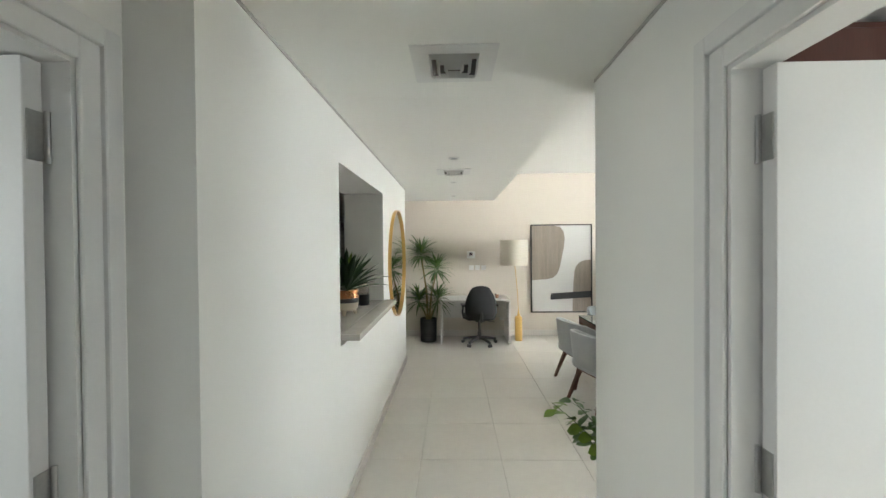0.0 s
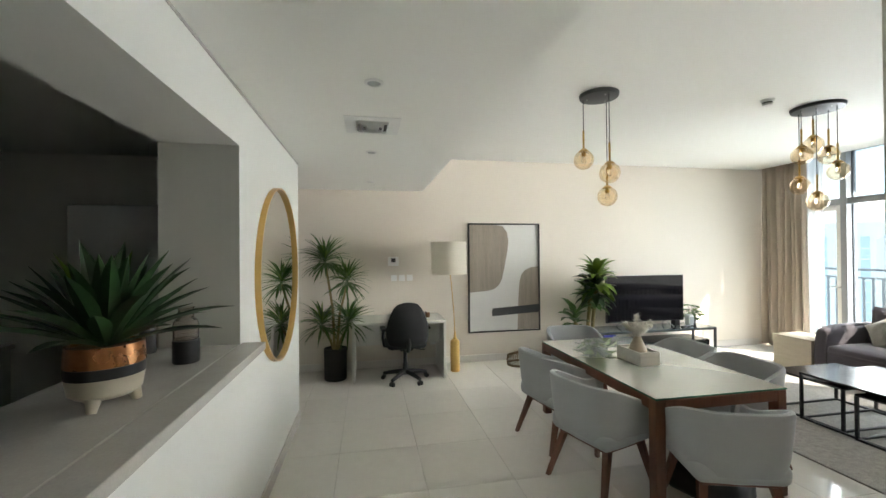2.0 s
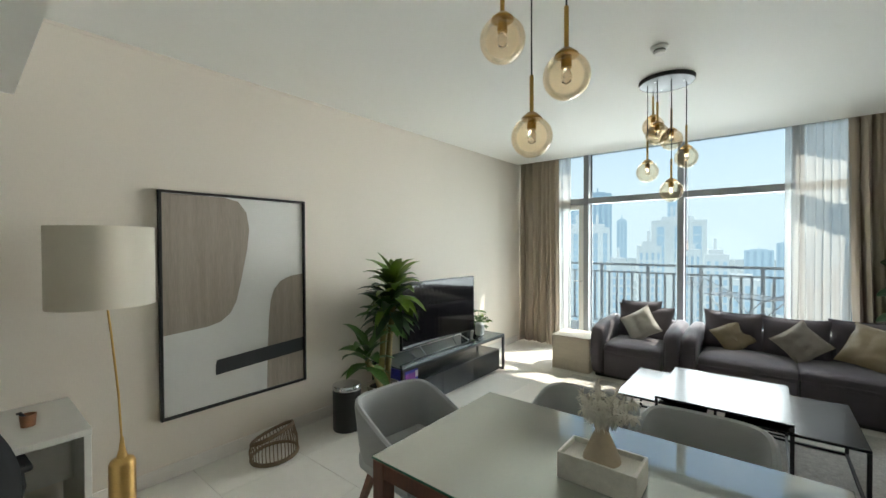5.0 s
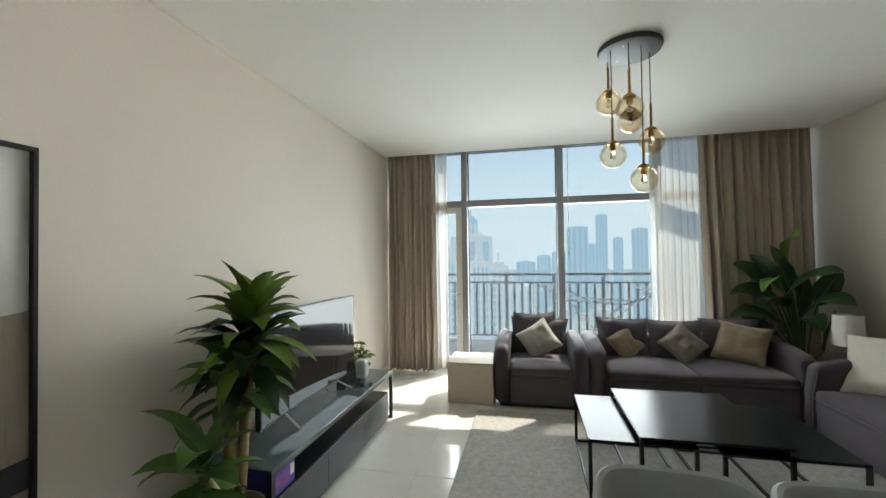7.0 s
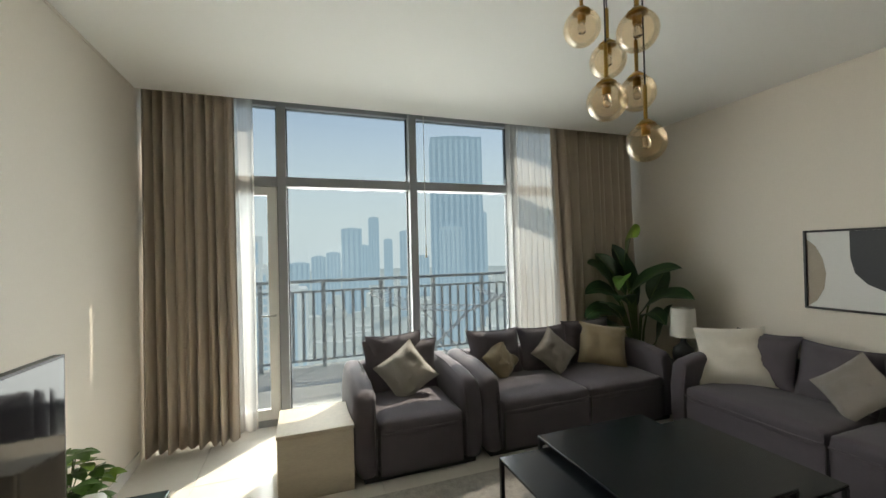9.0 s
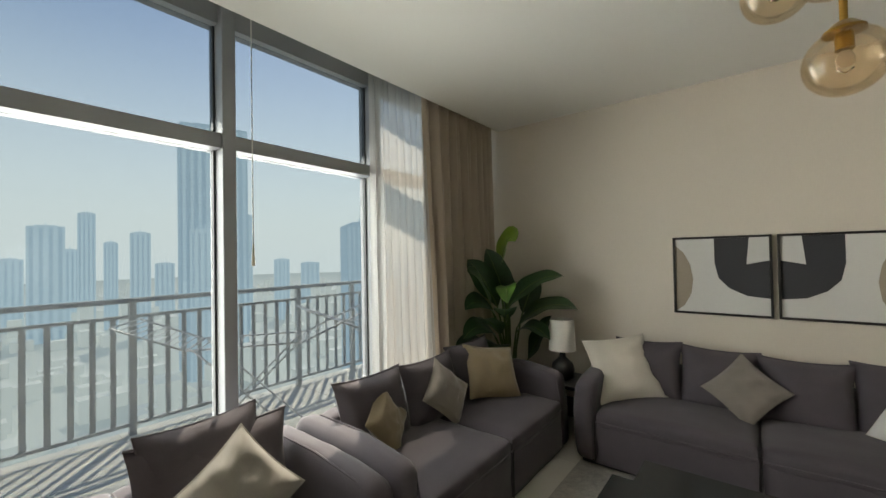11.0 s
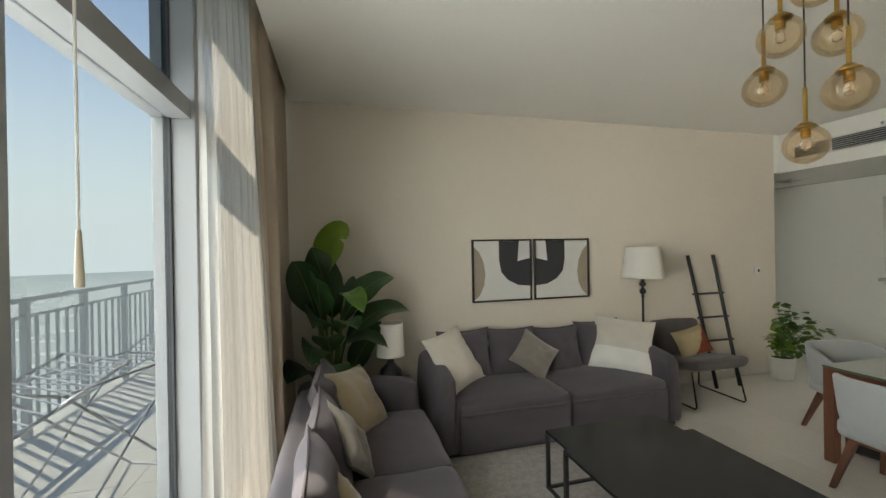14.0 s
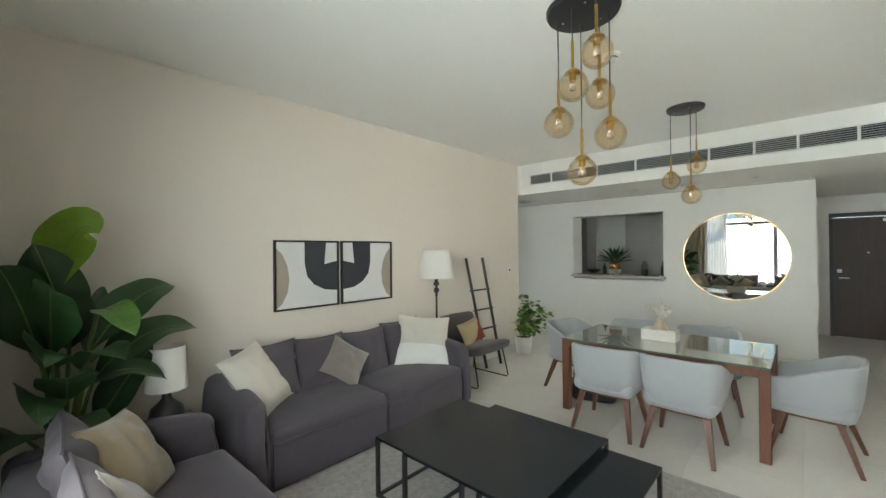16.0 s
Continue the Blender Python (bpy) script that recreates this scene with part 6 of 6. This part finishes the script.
part("top_rail", boxed(-0.03, 0.03, -4.0, 9.0, 1.24, 1.285, 0.004, 1), RAIL, bl)
part("upper_rail", boxed(-0.018, 0.018, -4.0, 9.0, 1.095, 1.125), RAIL, bl)
part("bottom_rail", boxed(-0.018, 0.018, -4.0, 9.0, 0.09, 0.12), RAIL, bl)
bal_me = mesh_of(boxed(-0.006, 0.006, -0.021, 0.021, 0.12, 1.095), "baluster", RAIL)
post_me = mesh_of(boxed(-0.028, 0.028, -0.028, 0.028, 0, 1.24), "post", RAIL)
for i in range(90):
    y = -3.92 + 0.1435 * i
    ob = new("post" if i % 6 == 2 else "baluster", post_me if i % 6 == 2 else bal_me)
    ob.parent = bl
    ob.location = (0, y, 0)
RACK = material("white coated wire", (0.72, 0.72, 0.72), 0.35, bump=0)


def drying_rack(x, y, yaw):
    """Folding rack: two wings of parallel wires on crossed legs."""
    top = thing("drying_rack", "white wire folding laundry drying rack on the balcony", "drying rack", pose(x, y, -0.03, 0, 0, yaw), "drying racks")
    for s, (z0, z1, w0, w1) in ((0, (0.88, 0.88, -0.45, 0.45)), (1, (0.88, 1.10, 0.46, 0.98)), (-1, (0.88, 1.12, -0.46, -1.0))):
        a, b = (w0, z0), (w1, z1)
        outline = [(-0.27, a[0], a[1]), (0.27, a[0], a[1]), (0.27, b[0], b[1]), (-0.27, b[0], b[1])]
        wing = part("wing", tube(outline, 0.009, 6, closed=True), RACK, top, "", True)
        for i in range(1, 10):
            t = i / 10
            yy, zz = a[0] + (b[0] - a[0]) * t, a[1] + (b[1] - a[1]) * t
            part("wire", tube([(-0.27, yy, zz), (0.27, yy, zz)], 0.0045, 5), RACK, wing)
    for s in (-1, 1):
        part("leg", tube([(s * 0.25, -0.42, 0.875), (s * 0.25, 0.44, 0.01)], 0.009, 6), RACK, top, "", True)
        part("leg", tube([(s * 0.23, 0.42, 0.875), (s * 0.23, -0.44, 0.01)], 0.009, 6), RACK, top, "", True)
        part("foot_bar", tube([(-0.25, s * 0.44, 0.01), (0.25, s * 0.44, 0.01)], 0.009, 6), RACK, top, "", True)
    return top


drying_rack(8.05, 3.45, -35)
drying_rack(7.80, 1.95, -22)

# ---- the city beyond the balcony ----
# haze is painted into these surfaces as a pale blue glow
NEAR_WALL = distance("pale tower render with painted haze", (0.52, 0.52, 0.50), (0.70, 0.77, 0.81, 0.40))
NEAR_GLASS = distance("blue tower glazing with painted haze", (0.22, 0.31, 0.38), (0.54, 0.70, 0.81, 0.46))
FAR_WALL = distance("far tower with painted haze", (0.20, 0.25, 0.28), (0.54, 0.69, 0.80, 0.58))
FAR_GLASS = distance("far tower glazing with painted haze", (0.11, 0.17, 0.21), (0.46, 0.62, 0.76, 0.50))
CITY = distance("low city with painted haze", (0.30, 0.29, 0.26), (0.62, 0.70, 0.73, 0.55))
LAND = distance("land with painted haze", (0.28, 0.28, 0.25), (0.58, 0.68, 0.72, 0.45))
EYE_AT, DOWN = Vector((4.0, 4.5, 1.6)), -125.0

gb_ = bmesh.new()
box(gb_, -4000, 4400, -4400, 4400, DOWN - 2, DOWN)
structure("ground", gb_, LAND, "city ground far below with painted haze", "ground")


def tower(label, azimuth, dist, wide, deep, elev, wall, glazing, columns, crown_h=0.0, turn=0.0, band=1.1):
    """A tower block: body, rows of windows between piers on each face, and a roof house."""
    a = radians(azimuth)
    top_z = EYE_AT.z + dist * math.tan(radians(elev))
    h = top_z - DOWN
    top = thing("tower_block", label, "building", pose(EYE_AT.x + dist * math.cos(a), EYE_AT.y + dist * math.sin(a), DOWN, 0, 0, azimuth + turn), "city towers")
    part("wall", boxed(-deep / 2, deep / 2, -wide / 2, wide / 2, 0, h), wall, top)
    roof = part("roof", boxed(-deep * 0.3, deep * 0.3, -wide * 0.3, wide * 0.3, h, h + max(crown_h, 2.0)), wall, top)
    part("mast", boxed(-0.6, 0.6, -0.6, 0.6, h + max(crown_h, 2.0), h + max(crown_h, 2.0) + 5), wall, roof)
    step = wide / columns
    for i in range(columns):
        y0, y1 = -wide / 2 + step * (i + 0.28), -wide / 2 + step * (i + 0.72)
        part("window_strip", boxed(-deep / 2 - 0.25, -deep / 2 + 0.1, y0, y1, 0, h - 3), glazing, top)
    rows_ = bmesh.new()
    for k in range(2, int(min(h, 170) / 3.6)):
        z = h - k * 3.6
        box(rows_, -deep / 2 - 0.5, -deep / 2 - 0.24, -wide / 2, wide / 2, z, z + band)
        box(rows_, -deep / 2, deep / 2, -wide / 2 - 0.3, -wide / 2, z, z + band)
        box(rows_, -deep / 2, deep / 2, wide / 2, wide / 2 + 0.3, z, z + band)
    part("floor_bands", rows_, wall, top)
    return top


tower("slender blue glass skyscraper far off, haze painted on", -21.4, 520, 64, 50, 15.6, FAR_GLASS, FAR_WALL, 9, 4, 6)
tower("pale lower tower against the skyscraper, haze painted on", -20.6, 470, 26, 30, 3.6, FAR_WALL, FAR_GLASS, 5)
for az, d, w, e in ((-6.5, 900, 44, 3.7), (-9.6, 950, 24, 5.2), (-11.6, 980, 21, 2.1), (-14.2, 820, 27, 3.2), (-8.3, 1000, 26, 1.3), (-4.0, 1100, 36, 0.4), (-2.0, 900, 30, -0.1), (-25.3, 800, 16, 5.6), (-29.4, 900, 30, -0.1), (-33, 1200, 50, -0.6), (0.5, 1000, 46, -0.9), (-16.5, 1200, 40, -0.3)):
    tower("far tower with painted haze", az, d, w, 30, e, FAR_WALL, FAR_GLASS, 4)
tower("stepped blue tower with painted haze", -39.6, 430, 33, 40, 4.4, FAR_GLASS, FAR_WALL, 7, 3, 12, 1.6)
tower("stepped blue tower with painted haze", -41.6, 420, 26, 36, 0.7, FAR_GLASS, FAR_WALL, 5, 0, 12, 1.6)
tower("stepped blue tower with painted haze", -49.6, 440, 31, 34, 2.6, FAR_GLASS, FAR_WALL, 5, 0, 15, 1.6)
tower("low stepped block with painted haze", -49.8, 420, 54, 30, -0.2, FAR_GLASS, FAR_WALL, 8, 0, 15, 1.6)
tower("low block with painted haze", -45.4, 520, 50, 34, -1.0, FAR_WALL, FAR_GLASS, 8)
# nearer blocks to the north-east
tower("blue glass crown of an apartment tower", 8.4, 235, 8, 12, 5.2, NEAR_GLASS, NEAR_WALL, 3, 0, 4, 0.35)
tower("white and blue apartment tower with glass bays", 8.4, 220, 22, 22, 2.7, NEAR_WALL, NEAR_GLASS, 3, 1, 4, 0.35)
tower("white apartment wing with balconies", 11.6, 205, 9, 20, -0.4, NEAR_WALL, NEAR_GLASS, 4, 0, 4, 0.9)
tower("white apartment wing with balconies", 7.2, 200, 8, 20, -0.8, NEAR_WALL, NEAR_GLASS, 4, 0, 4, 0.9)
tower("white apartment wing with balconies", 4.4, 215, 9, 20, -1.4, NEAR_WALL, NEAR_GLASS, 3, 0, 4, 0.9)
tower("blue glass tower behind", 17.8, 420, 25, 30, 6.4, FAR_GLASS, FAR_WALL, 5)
tower("pale green glass tower with painted haze", 21.4, 330, 18, 24, 5.0, FAR_WALL, FAR_GLASS, 4)
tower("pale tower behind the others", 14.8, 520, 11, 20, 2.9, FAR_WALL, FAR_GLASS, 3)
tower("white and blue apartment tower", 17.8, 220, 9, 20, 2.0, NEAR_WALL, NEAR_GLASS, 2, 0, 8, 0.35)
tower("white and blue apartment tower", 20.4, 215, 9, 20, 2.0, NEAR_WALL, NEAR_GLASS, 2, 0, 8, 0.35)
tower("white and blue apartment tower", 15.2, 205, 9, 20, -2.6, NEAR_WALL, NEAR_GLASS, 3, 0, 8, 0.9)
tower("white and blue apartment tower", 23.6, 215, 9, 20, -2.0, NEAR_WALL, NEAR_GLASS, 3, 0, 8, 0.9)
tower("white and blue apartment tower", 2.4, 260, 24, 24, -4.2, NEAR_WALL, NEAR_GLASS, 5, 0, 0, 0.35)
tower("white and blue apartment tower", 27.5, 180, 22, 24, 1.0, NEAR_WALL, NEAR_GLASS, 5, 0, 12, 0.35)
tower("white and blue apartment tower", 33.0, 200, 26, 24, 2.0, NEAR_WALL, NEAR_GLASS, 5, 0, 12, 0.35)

rng = random.Random(77)
verts, faces = [], []
for k in range(900):
    az = radians(rng.uniform(-62, 40))
    d = 160 + 1900 * rng.random() ** 1.5
    x, y = EYE_AT.x + d * math.cos(az), EYE_AT.y + d * math.sin(az)
    w, dd, h = rng.uniform(8, 26), rng.uniform(8, 26), rng.choice((8, 10, 12, 14, 20, 28)) * rng.uniform(0.8, 1.3) * (1 if d < 900 else 1.6)
    n = len(verts)
    for sx, sy, sz in ((-1, -1, 0), (1, -1, 0), (1, 1, 0), (-1, 1, 0), (-1, -1, 1), (1, -1, 1), (1, 1, 1), (-1, 1, 1)):
        verts.append((x + sx * w / 2, y + sy * dd / 2, DOWN + sz * h))
    faces += [(n, n + 1, n + 5, n + 4), (n + 1, n + 2, n + 6, n + 5), (n + 2, n + 3, n + 7, n + 6), (n + 3, n, n + 4, n + 7), (n + 4, n + 5, n + 6, n + 7)]
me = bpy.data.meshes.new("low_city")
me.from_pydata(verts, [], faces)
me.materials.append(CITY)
tagged(new("low_city", me), "low city blocks with painted haze far below the balcony", "city", "", "stuff")

# glowing cylinder that stands in for haze along the horizon, fading out with height
HAZE_GLOW = bpy.data.materials.new("painted horizon haze")
HAZE_GLOW.use_nodes = True
nt = HAZE_GLOW.node_tree
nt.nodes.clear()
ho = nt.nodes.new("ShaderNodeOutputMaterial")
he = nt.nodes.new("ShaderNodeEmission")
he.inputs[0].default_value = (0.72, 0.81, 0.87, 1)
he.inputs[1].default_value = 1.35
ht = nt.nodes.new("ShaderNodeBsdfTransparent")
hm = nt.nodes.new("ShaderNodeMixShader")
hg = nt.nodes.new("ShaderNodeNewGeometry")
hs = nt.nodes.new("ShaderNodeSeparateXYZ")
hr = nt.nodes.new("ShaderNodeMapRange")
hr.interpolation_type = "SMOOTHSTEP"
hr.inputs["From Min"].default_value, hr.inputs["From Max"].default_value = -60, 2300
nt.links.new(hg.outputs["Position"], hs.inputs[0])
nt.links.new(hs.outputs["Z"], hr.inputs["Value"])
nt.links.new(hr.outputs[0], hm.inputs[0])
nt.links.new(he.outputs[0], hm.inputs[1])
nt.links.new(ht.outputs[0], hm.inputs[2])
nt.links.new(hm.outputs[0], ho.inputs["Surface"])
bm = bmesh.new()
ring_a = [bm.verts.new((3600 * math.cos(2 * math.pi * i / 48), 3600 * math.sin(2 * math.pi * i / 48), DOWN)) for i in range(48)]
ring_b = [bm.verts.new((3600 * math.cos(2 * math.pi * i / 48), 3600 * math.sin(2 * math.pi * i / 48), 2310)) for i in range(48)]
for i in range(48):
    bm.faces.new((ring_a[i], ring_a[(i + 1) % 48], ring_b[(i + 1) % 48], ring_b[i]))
structure("backdrop", bm, HAZE_GLOW, "glowing backdrop painted as pale haze along the skyline", "backdrop")

# ---- balcony boards and floor tiles ----
tile_cache = {}


def tile_mesh(w, d, mat_, thick, name):
    key = (round(w, 3), round(d, 3), name)
    if key not in tile_cache:
        bm = bmesh.new()
        e = 0.0012
        low_ = [bm.verts.new((sx * w / 2, sy * d / 2, 0)) for sx, sy in ((-1, -1), (1, -1), (1, 1), (-1, 1))]
        mid_ = [bm.verts.new((sx * w / 2, sy * d / 2, thick - e)) for sx, sy in ((-1, -1), (1, -1), (1, 1), (-1, 1))]
        top_ = [bm.verts.new((sx * (w / 2 - e), sy * (d / 2 - e), thick)) for sx, sy in ((-1, -1), (1, -1), (1, 1), (-1, 1))]
        for a, b in ((low_, mid_), (mid_, top_)):
            for i in range(4):
                bm.faces.new((a[i], a[(i + 1) % 4], b[(i + 1) % 4], b[i]))
        bm.faces.new(top_)
        tile_cache[key] = mesh_of(bm, name, mat_)
    return tile_cache[key]


def lay(parent, x0, x1, y0, y1, px, py, ox, oy, mat_, z, thick, gap, name="tile"):
    nx0, nx1 = math.floor((x0 - ox) / px), math.ceil((x1 - ox) / px)
    ny0, ny1 = math.floor((y0 - oy) / py), math.ceil((y1 - oy) / py)
    for i in range(nx0, nx1):
        for j in range(ny0, ny1):
            a, b = max(x0, ox + i * px), min(x1, ox + (i + 1) * px)
            c, d = max(y0, oy + j * py), min(y1, oy + (j + 1) * py)
            if b - a < 0.03 or d - c < 0.03:
                continue
            ob = new(name, tile_mesh(b - a - gap, d - c - gap, mat_, thick, name))
            ob.parent = parent
            ob.location = ((a + b) / 2, (c + d) / 2, z)


P = 0.63
lay(floor, -0.86, 0.75, -1.6, 1.14, P, P, -0.225, 0.35, TILE, -0.005, 0.005, 0.002)
lay(floor, -0.66, 7.0, 1.14, 6.507, P, P, -0.225, 0.35, TILE, -0.005, 0.005, 0.002)
lay(floor, -3.5, -0.66, 4.893, 6.507, P, P, -0.225, 0.35, TILE, -0.005, 0.005, 0.002)
lay(balcony, 7.08, 9.12, -2.0, 8.0, 0.6, 0.6, 7.08, 0.0, BALCONY, -0.03, 0.006, 0.004)
